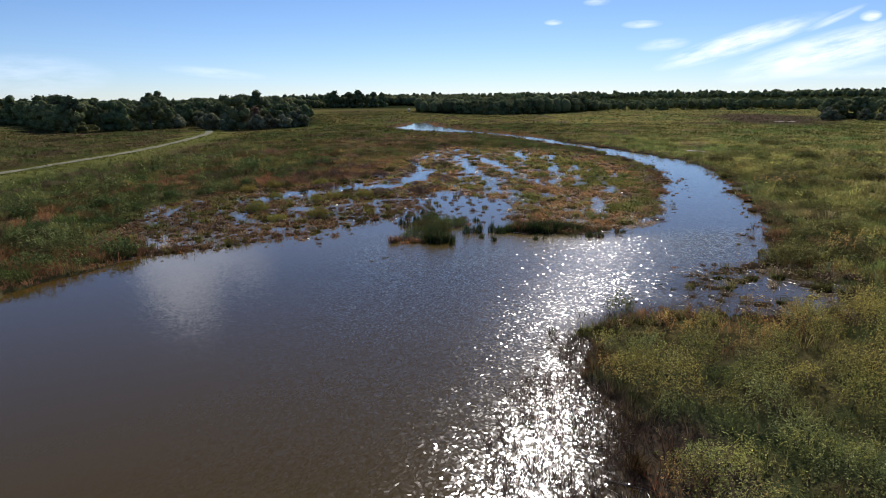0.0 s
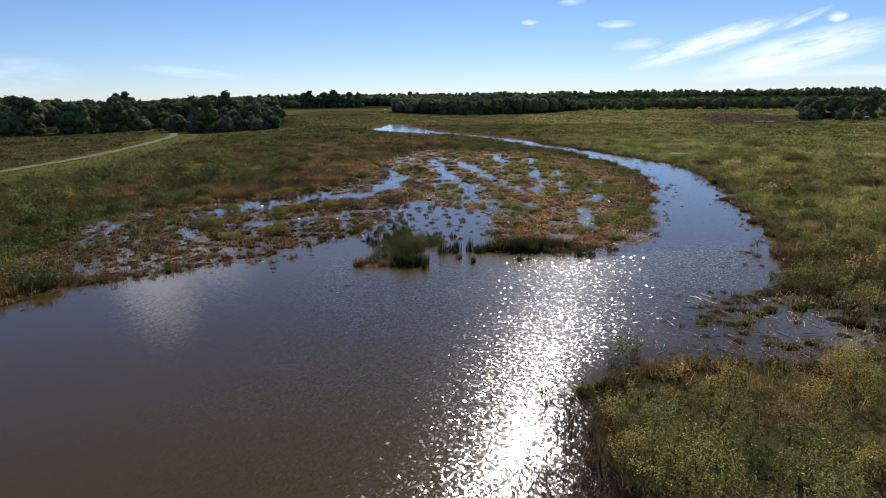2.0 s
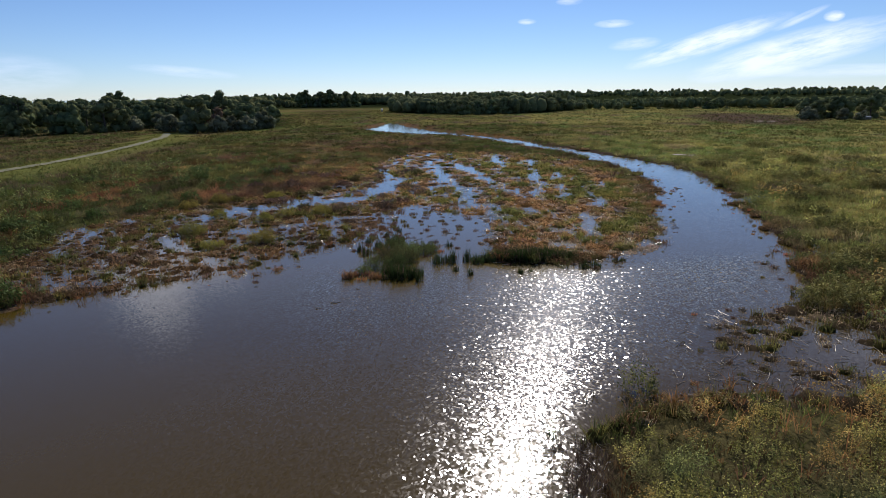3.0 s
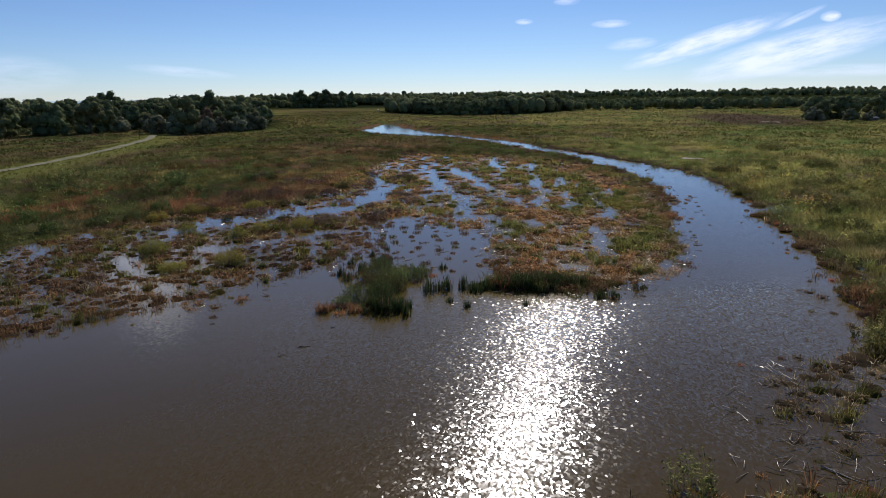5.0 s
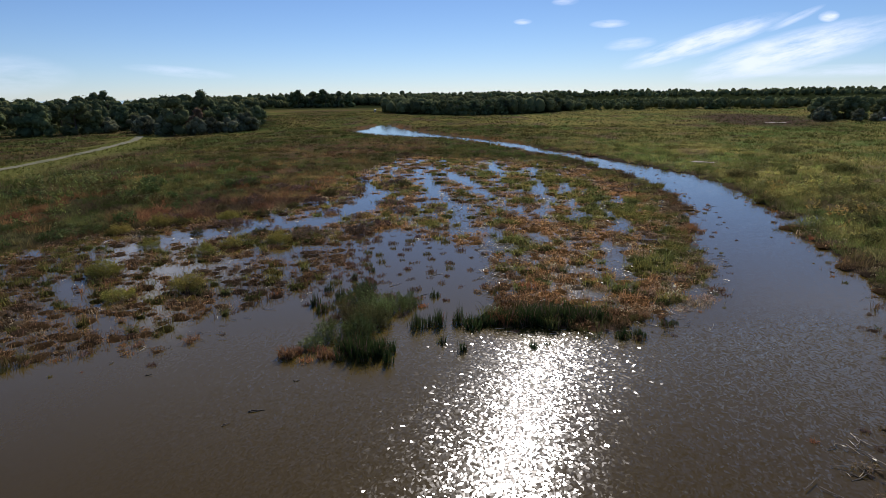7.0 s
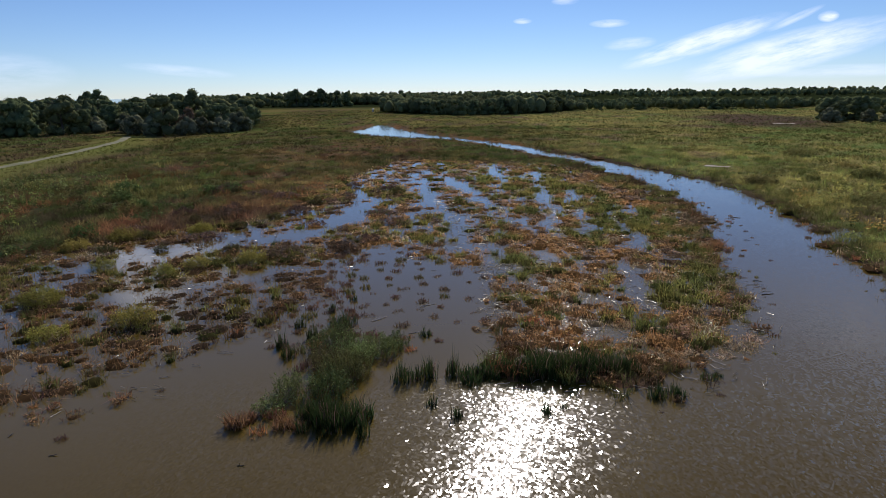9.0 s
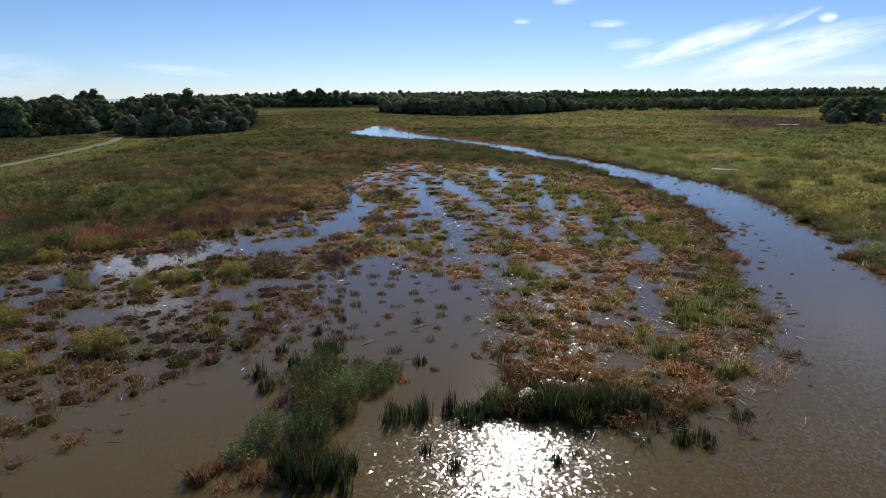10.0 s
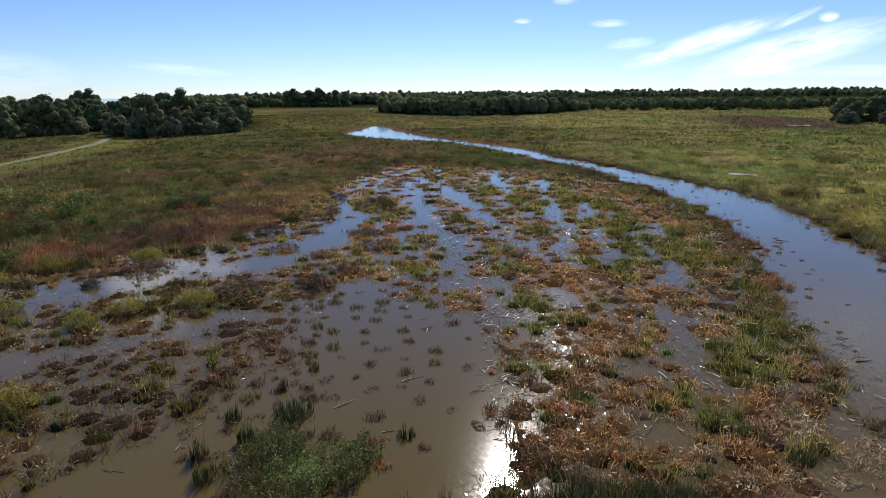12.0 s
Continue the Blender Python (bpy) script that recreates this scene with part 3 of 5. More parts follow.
gx, gy = spaced((-30, 30), (-4000, 4000), 0.58, 1.08), spaced((10, 108), (-900, 4600), 0.58, 1.05)
X, Y, quads = sheet(gx, gy)
Z = ground_height(X, Y)
D = water_distance(X, Y)
soil = plant_colour(X, Y, D)
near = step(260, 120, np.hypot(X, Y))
# far soil dimmed in colour to stand in for the grass's self-shadow
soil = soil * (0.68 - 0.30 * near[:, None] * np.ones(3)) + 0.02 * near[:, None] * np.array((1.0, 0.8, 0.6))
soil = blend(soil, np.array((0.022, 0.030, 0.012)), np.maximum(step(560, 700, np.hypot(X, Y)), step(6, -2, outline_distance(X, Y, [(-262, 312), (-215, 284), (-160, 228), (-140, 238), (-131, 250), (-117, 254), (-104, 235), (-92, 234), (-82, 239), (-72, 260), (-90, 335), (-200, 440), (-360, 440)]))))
grass_verge = step(9.0, 3.0, line_distance(X, Y, DIKE))
soil = blend(soil, np.array((0.16, 0.17, 0.045)), grass_verge * 0.8)
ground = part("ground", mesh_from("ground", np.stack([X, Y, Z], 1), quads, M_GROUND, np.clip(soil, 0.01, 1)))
ground.data.polygons.foreach_set("use_smooth", np.ones(len(quads), bool))
tagged(ground, "flat marsh soil under grasses reaching to the wooded rim", "ground", kind="structure")

wx, wy = spaced((-40, 44), (-140, 140), 1.2, 1.1), spaced((8, 130), (-150, 330), 1.2, 1.08)
X, Y, quads = sheet(wx, wy)
open_water = step(0.8, -2.5, outline_distance(X, Y, SHORE))
sheltered = step(51, 58, Y)
cove = step(1.0, -1.5, outline_distance(X, Y, [(-16, 53.5), (-2, 53), (4.5, 54.8), (8, 60), (8, 70), (3, 76), (-4, 84), (-12, 84), (-16, 66)]))
flats = step(3, -3, outline_distance(X, Y, WET_WEST))
marsh = np.maximum(step(0, -2, outline_distance(X, Y, WET_MID)) * (0.55 - 0.33 * step(70, 86, Y)), 0.9 * step(2, -1, outline_distance(X, Y, NEAR_WET)))
ripple = np.maximum((0.20 + 0.80 * open_water * (1 - sheltered)) * (1 - 0.5 * flats) * (0.25 + 0.75 * step(-13, -4, X)), marsh) * (1 - 0.86 * cove)
shoal = step(36, 54, Y) * (1 - 0.4 * step(60, 110, Y))
water = part("water", mesh_from("water", np.stack([X, Y, np.zeros_like(X)], 1), quads, M_WATER, scalar={"ripple": ripple, "shoal": shoal}))
tagged(water, "brown turbid creek water with a rippled glittering surface", "water", kind="structure")

lx, ly = np.linspace(-3900, -700, 40), np.linspace(1300, 4500, 40)
X, Y, quads = sheet(lx, ly)
lake = part("lake", mesh_from("lake", np.stack([X, Y, np.full_like(X, -1.5)], 1), quads, M_WATER, scalar={"ripple": np.full(len(X), 0.5)}))
tagged(lake, "pale blue lake far behind the wood", "lake", kind="structure")


def ribbon(name, line, half, lift, mat, step_len=1.5):
    """A strip that follows the ground along a line, with uneven edges."""
    pts = []
    for (ax, ay), (bx, by) in zip(line, line[1:]):
        n = max(2, int(math.hypot(bx - ax, by - ay) / step_len))
        pts += [(ax + (bx - ax) * k / n, ay + (by - ay) * k / n) for k in range(n)]
    p = np.array(pts)
    for _ in range(12):
        p[1:-1] = (p[:-2] + p[1:-1] * 2 + p[2:]) / 4
    d = np.gradient(p, axis=0)
    d /= np.linalg.norm(d, axis=1, keepdims=True)
    nrm = np.stack([-d[:, 1], d[:, 0]], 1)
    across = np.linspace(-1, 1, 7)
    w = half * (1 + 0.5 * (value_noise(p[:, 0], p[:, 1], 3.0, 5) - 0.5))
    q = p[:, None, :] + nrm[:, None, :] * (across[None, :, None] * w[:, None, None])
    z = ground_height(q[..., 0].ravel().copy(), q[..., 1].ravel().copy()).reshape(q.shape[:2]) + lift - 0.06 * np.abs(across) ** 4
    v = np.concatenate([q, z[..., None]], 2).reshape(-1, 3)
    m = len(across)
    k = (np.arange(len(p) - 1)[:, None] * m + np.arange(m - 1)[None, :]).ravel()
    return mesh_from(name, v, np.stack([k, k + 1, k + m + 1, k + m], 1), mat)


tagged(part("path", ribbon("path", DIKE, 1.2, 0.10, M_GRAVEL)), "pale gravel track along the top of a low dike", "path", kind="structure")

# ---- grasses ----


def scatter(x0, x1, y0, y1, density, keep):
    n = int((x1 - x0) * (y1 - y0) * density)
    x, y = rng.uniform(x0, x1, n), rng.uniform(y0, y1, n)
    k = keep(x, y)
    return x[k], y[k]


def in_view(x, y):
    """The wedge of land that the walk looks over."""
    return np.abs(x - 2) < 24 + 0.80 * np.maximum(y + 4, 0)


def grow(name, label, boxes, style):
    heap = Heap()
    for box in boxes:
        style(heap, *box)
    ob = part(name, heap.mesh(name, M_GRASS))
    return tagged(ob, label, "grass", kind="stuff")


def wetness(x, y):
    w = np.maximum(step(3, -3, outline_distance(x, y, WET_WEST)), step(3, -3, outline_distance(x, y, WET_MID)))
    w = np.maximum(w, step(0.6, -0.6, outline_distance(x, y, NEAR_WET)))
    return np.maximum(w, step(8, 5, np.hypot((x - 19) / 1.3, y - 37)))


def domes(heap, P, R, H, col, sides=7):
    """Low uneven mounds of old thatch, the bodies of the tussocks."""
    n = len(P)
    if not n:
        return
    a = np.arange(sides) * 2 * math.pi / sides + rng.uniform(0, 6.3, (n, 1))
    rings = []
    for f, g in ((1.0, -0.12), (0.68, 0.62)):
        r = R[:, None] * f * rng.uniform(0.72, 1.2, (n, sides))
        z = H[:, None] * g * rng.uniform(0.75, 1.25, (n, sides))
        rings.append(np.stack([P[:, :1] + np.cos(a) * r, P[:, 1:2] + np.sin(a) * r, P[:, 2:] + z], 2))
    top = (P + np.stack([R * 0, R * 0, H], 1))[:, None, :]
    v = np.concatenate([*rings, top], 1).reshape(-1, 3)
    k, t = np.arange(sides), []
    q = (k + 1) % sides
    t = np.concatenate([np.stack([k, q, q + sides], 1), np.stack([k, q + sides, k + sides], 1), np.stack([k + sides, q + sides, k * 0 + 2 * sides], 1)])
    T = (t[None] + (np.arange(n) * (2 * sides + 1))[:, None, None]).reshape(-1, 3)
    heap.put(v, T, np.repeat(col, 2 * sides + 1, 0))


def wet_tussocks(heap, x0, x1, y0, y1, gap, per, width, bent):
    """Tussocks set apart by water: a mound of thatch under arching withered leaves or upright green sedge."""
    gx, gy = np.meshgrid(np.arange(x0, x1, gap), np.arange(y0, y1, gap))
    x = gx.ravel() + rng.uniform(0, 1.0, gx.size) * gap
    y = gy.ravel() + rng.uniform(0, 1.0, gx.size) * gap
    k = in_view(x, y)
    x, y = x[k], y[k]
    d = water_distance(x, y)
    c = cover(x, y, d)
    stem = outline_distance(x, y, NEAR_WET) < 0.4
    ok = (hummocks(x, y, c) + rng.uniform(-0.07, 0.07, len(x)) > 0) & ((wetness(x, y) > 0.35) | ((d < 1.2) & (y > 28)))
    x, y, d, c, stem = x[ok], y[ok], d[ok], c[ok], stem[ok]
    n = len(x)
    z = np.clip(ground_height(x, y), -0.03, 0.25)
    mid = step(2, -3, outline_distance(x, y, WET_MID))
    lush = fbm(x, y, 3.4, 161)
    u = rng.uniform(0, 1, n)
    green = (u < 0.08 + 0.80 * step(0.49, 0.57, lush) * mid * (0.45 + 0.55 * step(3, 8, x)) + 0.22 * (1 - mid) * step(0.5, 0.6, lush)) & ~stem & (d > -0.4)
    R = gap * (0.28 + 0.72 * rng.uniform(0, 1, n) ** 1.3) * (0.70 + 0.5 * c) * np.where(d < -0.2, 0.7, 1.0) * np.where(stem, 0.6, 1.0)
    h = np.where(green, rng.uniform(0.50, 0.95, n), rng.uniform(0.24, 0.56, n)) * (0.55 + 0.5 * R / gap) * np.where(d < -0.2, 0.8, 1.0)
    rust = blend(np.tile(BROWN, (n, 1)), RUST, step(0.30, 0.62, 0.6 * fbm(x, y, 5.0, 163) + 0.4 * rng.uniform(0, 1, n)) * (0.55 + 0.45 * mid))
    rust = blend(rust, np.array((0.25, 0.185, 0.12)), 0.8 * (y < 50) * (x > 10))
    pale = rng.uniform(0, 1, n) < 0.06 + 0.26 * step(10, 15, x) * step(100, 70, y) * step(0.42, 0.6, fbm(x, y, 4.0, 167)) 
    rust[pale] = STRAW * 0.85
    sedge = blend(np.tile(np.array((0.125, 0.135, 0.040)), (n, 1)), np.array((0.27, 0.215, 0.062)), rng.uniform(0, 1, n) ** 1.3)
    col = np.where(green[:, None], sedge, rust)
    col = blend(col * (0.90 + 0.45 * mid)[:, None], np.array((0.085, 0.056, 0.044)), 0.9 * stem) * rng.uniform(0.62, 1.25, (n, 1))
    P = np.stack([x, y, z], 1)
    lump = ~stem
    # mound colour pulled towards near-black, to darken the gaps under the leaves
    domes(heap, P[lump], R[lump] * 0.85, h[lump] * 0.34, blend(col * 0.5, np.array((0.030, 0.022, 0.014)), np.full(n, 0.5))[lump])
    for who, count, lean, tall, spread in ((green, int(per * 1.5), 0.72, 1.12, 1.0), (~green & ~stem, int(per * 1.25), 1.0, 1.15, 1.1), (stem, per, 0.70, 2.2, 1.5)):
        m = int(who.sum())
        if m:
            blades(heap, P[who] + np.array((0, 0, 0.06)), h[who] * tall, count, R[who] * spread, lean, width, col[who], jitter=0.34, bent=bent)
    # loose shoots in the water round about
    few = rng.uniform(0, 1, n) < 0.8
    q = P[few] + np.stack([rng.normal(0, gap * 0.55, few.sum()), rng.normal(0, gap * 0.55, few.sum()), np.zeros(few.sum())], 1)
    blades(heap, q, h[few] * 0.75, max(5, per // 5), rng.uniform(0.06, 0.22, few.sum()), 0.7, width, col[few] * 0.8, jitter=0.3, bent=False)
    # bleached leaves curled over the top of the withered ones
    dead = ~green & ~stem
    m = int(dead.sum())
    k = max(7, per // 3)
    a, r = rng.uniform(0, 2 * math.pi, m * k), np.sqrt(rng.uniform(0, 1, m * k))
    Q = np.repeat(P[dead], k, 0) + np.stack([np.cos(a) * r * np.repeat(R[dead], k), np.sin(a) * r * np.repeat(R[dead], k), 0.06 + np.repeat(h[dead], k) * (0.85 - 0.5 * r * r)], 1)
    leaves(heap, Q, 0.14 + 2.4 * width, np.repeat(blend(col[dead] * 1.3, STRAW * 0.8, 0.10 + 0.10 * mid[dead]), k, 0), 0.35, 0.3, 0.15, 0.6)


def near_grass(heap, x0, x1, y0, y1, density, per, width, bent):
    x, y = scatter(x0, x1, y0, y1, density, in_view)
    d = water_distance(x, y)
    ok = stands(x, y, d) & (line_distance(x, y, DIKE) > 1.2) & (np.hypot((x - 47.3) / 2.6, (y - 132.4) / 2.6) > 1) & (np.hypot((x - 124.5) / 5.0, (y - 261) / 5.0) > 1)
    bank = (x > 4) & (y < 36) & (outline_distance(x, y, NEAR_WET) > 0.6) & (d > 1.5)
    ok &= ~(bank & (rng.uniform(0, 1, len(x)) < 0.85))
    ok &= ~((wetness(x, y) > 0.5) & (y < 150) & (rng.uniform(0, 1, len(x)) < 0.97))
    x, y, d = x[ok], y[ok], d[ok]
    z = ground_height(x, y)
    wet = np.maximum(step(3, -4, outline_distance(x, y, WET_WEST)), 0.8 * step(3, -4, outline_distance(x, y, WET_MID)))
    wet = np.maximum(wet, step(0.5, -0.5, d))
    wet = np.maximum(wet, step(0.6, -0.6, outline_distance(x, y, NEAR_WET)))
    lumps = 0.55 * fbm(x, y, 2.8, 121) + 0.45 * value_noise(x, y, 0.9, 131)
    far = step(100, 240, np.hypot(x, y))
    lumps = lumps * (1 - 0.5 * step(40, 90, y)) + 0.5 * step(40, 90, y) * fbm(x, y * 0.8, 6.0, 151, 4)
    tall = wet * step(0.58, 0.75, value_noise(x, y, 1.8, 141))
    size = 1.7 if y1 <= 105 else 2.6
    r, r1, r2, r3 = mounds(x, y, size, 911)
    big, b1, b2, b3 = mounds(x, y, 5.5, 917)
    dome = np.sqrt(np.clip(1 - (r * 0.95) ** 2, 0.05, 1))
    h = (0.16 + (0.25 + 0.75 * r1 + 0.35 * b1) * dome) * (1 - 0.35 * wet + 0.35 * tall) * (1 - 0.3 * far)
    dike = step(9, 3, line_distance(x, y, DIKE))
    h = h * (1 - 0.6 * dike)
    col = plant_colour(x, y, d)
    col = blend(col, OLIVE * 0.85, tall * 0.7)
    east = step(20, 40, x)
    keep = 1 - 0.75 * withered(x, y)
    col = blend(col, GREEN * 0.85, 0.75 * (r2 < 0.34) * keep)
    col = blend(col, np.array((0.30, 0.335, 0.085)), 0.35 * east * step(260, 110, y))
    col = blend(col, YELLOW * 1.05, (0.30 + 0.15 * east) * (r2 > 0.72))
    col = blend(col, BROWN * 0.9, 0.65 * (1 - east) * (b2 > 0.72) * (r2 > 0.34))
    rusty = (1 - east) * step(0.50, 0.62, fbm(x, y * 0.8, 8.0, 173)) * step(160, 110, y) * step(-60, -45, x)
    col = blend(col, 0.75 * RUST, 0.75 * rusty * (r2 > 0.25))
    # mound tops tinted lighter, gaps darker: light and shade of the lumps in colour
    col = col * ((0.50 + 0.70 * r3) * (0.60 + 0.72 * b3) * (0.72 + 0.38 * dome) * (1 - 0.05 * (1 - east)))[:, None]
    col = blend(col, np.array((0.17, 0.18, 0.045)), dike * 0.8) * (1 - 0.3 * far[:, None])
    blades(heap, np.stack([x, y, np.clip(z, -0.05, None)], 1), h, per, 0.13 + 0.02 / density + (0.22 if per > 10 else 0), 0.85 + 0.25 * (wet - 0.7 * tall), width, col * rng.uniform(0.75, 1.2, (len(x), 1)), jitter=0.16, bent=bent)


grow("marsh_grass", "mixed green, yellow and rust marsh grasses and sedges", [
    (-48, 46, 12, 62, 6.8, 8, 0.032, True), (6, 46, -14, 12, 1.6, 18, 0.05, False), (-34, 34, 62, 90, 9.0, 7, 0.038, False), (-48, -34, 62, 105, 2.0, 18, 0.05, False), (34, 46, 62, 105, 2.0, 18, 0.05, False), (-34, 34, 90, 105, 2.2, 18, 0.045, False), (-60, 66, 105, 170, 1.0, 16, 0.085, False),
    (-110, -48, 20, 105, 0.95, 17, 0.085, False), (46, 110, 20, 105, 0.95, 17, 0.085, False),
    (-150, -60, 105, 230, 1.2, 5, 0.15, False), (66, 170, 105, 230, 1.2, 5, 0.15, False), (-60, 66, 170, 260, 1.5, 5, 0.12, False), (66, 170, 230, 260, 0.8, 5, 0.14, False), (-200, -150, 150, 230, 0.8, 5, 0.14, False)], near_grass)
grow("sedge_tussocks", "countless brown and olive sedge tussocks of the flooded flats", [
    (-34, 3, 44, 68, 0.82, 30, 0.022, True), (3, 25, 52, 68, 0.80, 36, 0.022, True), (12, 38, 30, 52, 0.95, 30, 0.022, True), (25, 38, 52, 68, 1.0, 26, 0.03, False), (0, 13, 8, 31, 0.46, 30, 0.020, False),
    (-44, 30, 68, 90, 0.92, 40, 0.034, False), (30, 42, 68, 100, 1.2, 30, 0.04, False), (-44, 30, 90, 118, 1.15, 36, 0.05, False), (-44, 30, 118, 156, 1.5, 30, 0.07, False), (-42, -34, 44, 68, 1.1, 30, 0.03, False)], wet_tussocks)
grow("meadow_grass", "far olive-green marsh meadow", [
    (-300, -60, 230, 420, 0.28, 5, 0.22, False), (-120, 330, 260, 520, 0.22, 4, 0.26, False), (170, 330, 105, 260, 0.3, 4, 0.2, False)], near_grass)


# ---- fallen stems ----


def fallen(heap, x0, x1, y0, y1, density, length, thick, keep):
    """Broken stems lying on the shallow water: thin three-sided rods, a little bent."""
    x, y = scatter(x0, x1, y0, y1, density, keep)
    n = len(x)
    a, L = rng.uniform(0, math.pi, n), length * rng.uniform(0.3, 1.0, n)
    d = np.stack([np.cos(a), np.sin(a), rng.normal(0, 0.10, n)], 1) * L[:, None] * 0.5
    s = np.stack([-np.sin(a), np.cos(a), np.zeros(n)], 1) * (thick * rng.uniform(0.6, 1.3, n))[:, None] * 0.5
    c = np.stack([x, y, rng.uniform(0.02, 0.10, n)], 1)
    up = np.array((0, 0, 1.0)) * thick * 0.7
    sag = s * rng.normal(0, 3, (n, 1))
    v = np.stack([c - d - s, c - d + s, c - d + up, c + sag - s, c + sag + s, c + sag + up, c + d - s, c + d + s, c + d + up], 1).reshape(-1, 3)
    t = np.array([(0, 1, 4), (0, 4, 3), (1, 2, 5), (1, 5, 4), (2, 0, 3), (2, 3, 5), (3, 4, 7), (3, 7, 6), (4, 5, 8), (4, 8, 7), (5, 3, 6), (5, 6, 8)])
    T = (t[None] + (np.arange(n) * 9)[:, None, None]).reshape(-1, 3)
    col = np.array((0.42, 0.34, 0.25)) * rng.uniform(0.35, 1.3, (n, 1))
    heap.put(v, T, np.repeat(col, 9, 0))


def shallow(x, y):
    d = water_distance(x, y)
    return (hummocks(x, y, cover(x, y, d)) < 0.06) & (d > -2.2)


heap = Heap()
fallen(heap, 4, 24, 52, 78, 1.8, 0.75, 0.028, shallow)
fallen(heap, 4.5, 10, 54, 74, 6.0, 0.8, 0.034, shallow)
fallen(heap, 0, 20, 78, 105, 1.1, 0.9, 0.045, shallow)
fallen(heap, -30, 2, 50, 84, 0.5, 0.6, 0.030, shallow)
fallen(heap, 12, 34, 31, 44, 2.5, 0.9, 0.028, lambda x, y: shallow(x, y) & (np.hypot((x - 18) / 1.3, y - 36) < 6))
fallen(heap, 1, 12, 9, 30, 7.0, 0.6, 0.020, lambda x, y: outline_distance(x, y, NEAR_WET) < 0.3)
tagged(part("fallen_stems", heap.mesh("fallen_stems", M_STRAW)), "countless bleached broken stems lying on shallow water", "stems", kind="stuff")

# ---- leafy weeds on the firm banks ----


def stalks(heap, x, y, z, top, per, size, col, face=None):
    """Upright leafy stalks: leaves along each one, denser towards its top; face is the way the mound slopes there."""
    n = len(x) * per
    f = np.sqrt(rng.uniform(0.06, 1, n))
    a, tilt = rng.uniform(0, 2 * math.pi, len(x)), rng.uniform(0, 0.45, len(x))
    h = np.repeat(top, per) * f
    px = np.repeat(x, per) + np.repeat(np.cos(a) * tilt, per) * h + rng.normal(0, size * 0.45, n)
    py = np.repeat(y, per) + np.repeat(np.sin(a) * tilt, per) * h + rng.normal(0, size * 0.45, n)
    leaves(heap, np.stack([px, py, np.repeat(z, per) + h], 1), size, np.repeat(col, per, 0), 0.6, 0.30, 0.2, 1.0, None if face is None else np.repeat(face, per, 0), 0.5)


def weeds(heap, x0, x1, y0, y1, per_m2, size, keep):
    n = int((x1 - x0) * (y1 - y0) * per_m2 / 12)
    x, y = rng.uniform(x0, x1, n), rng.uniform(y0, y1, n)
    k = keep(x, y)
    x, y = x[k], y[k]
    size_of = 3.0 if x1 < 0 else 1.9 if x1 < 30 else 2.8

    def swell(x, y):
        """Height of the weeds: round bushes shouldering one another."""
        r, r1, r2, r3 = mounds(x, y, size_of, 921)
        q, q1, q2, q3 = mounds(x, y, size_of * 0.45, 931)
        rise = (0.70 + 1.00 * step(0.32, 0.62, fbm(x, y, 5.5, 301, 2))) * (0.7 + 0.3 * (x1 < 30))
        return rise * (0.06 + (0.75 + 0.95 * r1) * np.clip(1 - (1.5 * r) ** 2, 0, 1) ** 0.6 + 0.38 * q1 * np.clip(1 - (1.3 * q) ** 2, 0, 1) ** 0.6)

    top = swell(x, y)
    e = 0.18
    slope = np.stack([swell(x - e, y) - swell(x + e, y), swell(x, y - e) - swell(x, y + e), np.full(len(x), 2 * e)], 1)
    slope /= np.linalg.norm(slope, axis=1, keepdims=True)
    r, r1, r2, r3 = mounds(x, y, size_of, 921)
    k = rng.uniform(0, 1, len(x)) < 0.12 + 0.95 * step(0.15, 0.8, top)
    x, y, top, slope, r2, r3 = x[k], y[k], top[k], slope[k], r2[k], r3[k]
    z = ground_height(x, y).clip(0)
    g = blend(np.tile(np.array((0.262, 0.258, 0.068)), (len(x), 1)), np.array((0.44, 0.35, 0.085)), 0.9 * step(0.44, 0.66, fbm(x, y, 5.0, 321)))
    g = blend(g, np.array((0.46, 0.26, 0.085)), 0.7 * step(0.58, 0.74, fbm(x, y, 3.5, 331)))
    g = blend(g, GREEN * 0.85, 0.75 * (x < 0)) * (1 + 0.22 * (x > 0))[:, None]
    g = blend(g, np.array((0.21, 0.235, 0.082)), 0.7 * (r2 < 0.35))
    # tint rises with height, painting in sunlit bush tops and shaded hollows
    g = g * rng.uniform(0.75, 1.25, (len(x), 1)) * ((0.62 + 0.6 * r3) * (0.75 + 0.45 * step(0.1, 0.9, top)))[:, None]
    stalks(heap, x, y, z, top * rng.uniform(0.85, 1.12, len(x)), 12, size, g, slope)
    blades(heap, np.stack([x, y, z], 1)[::4], top[::4] * 0.9, 1, 0.05, 0.25, 0.02, np.tile(BROWN * 0.5, (len(x[::4]), 1)), bent=False)


def east_bank(x, y):
    d = outline_distance(x, y, SHORE) + (fbm(x, y, 5.0, 3) - 0.5) * 3.0
    fringe = outline_distance(x, y, NEAR_WET) > 0.2 + 0.8 * value_noise(x, y, 1.5, 343)
    return in_view(x, y) & (d > 0.8 + 1.2 * value_noise(x, y, 2.0, 341)) & (x > 3) & fringe & (np.hypot((x - 19) / 1.3, y - 37) > 5.5)


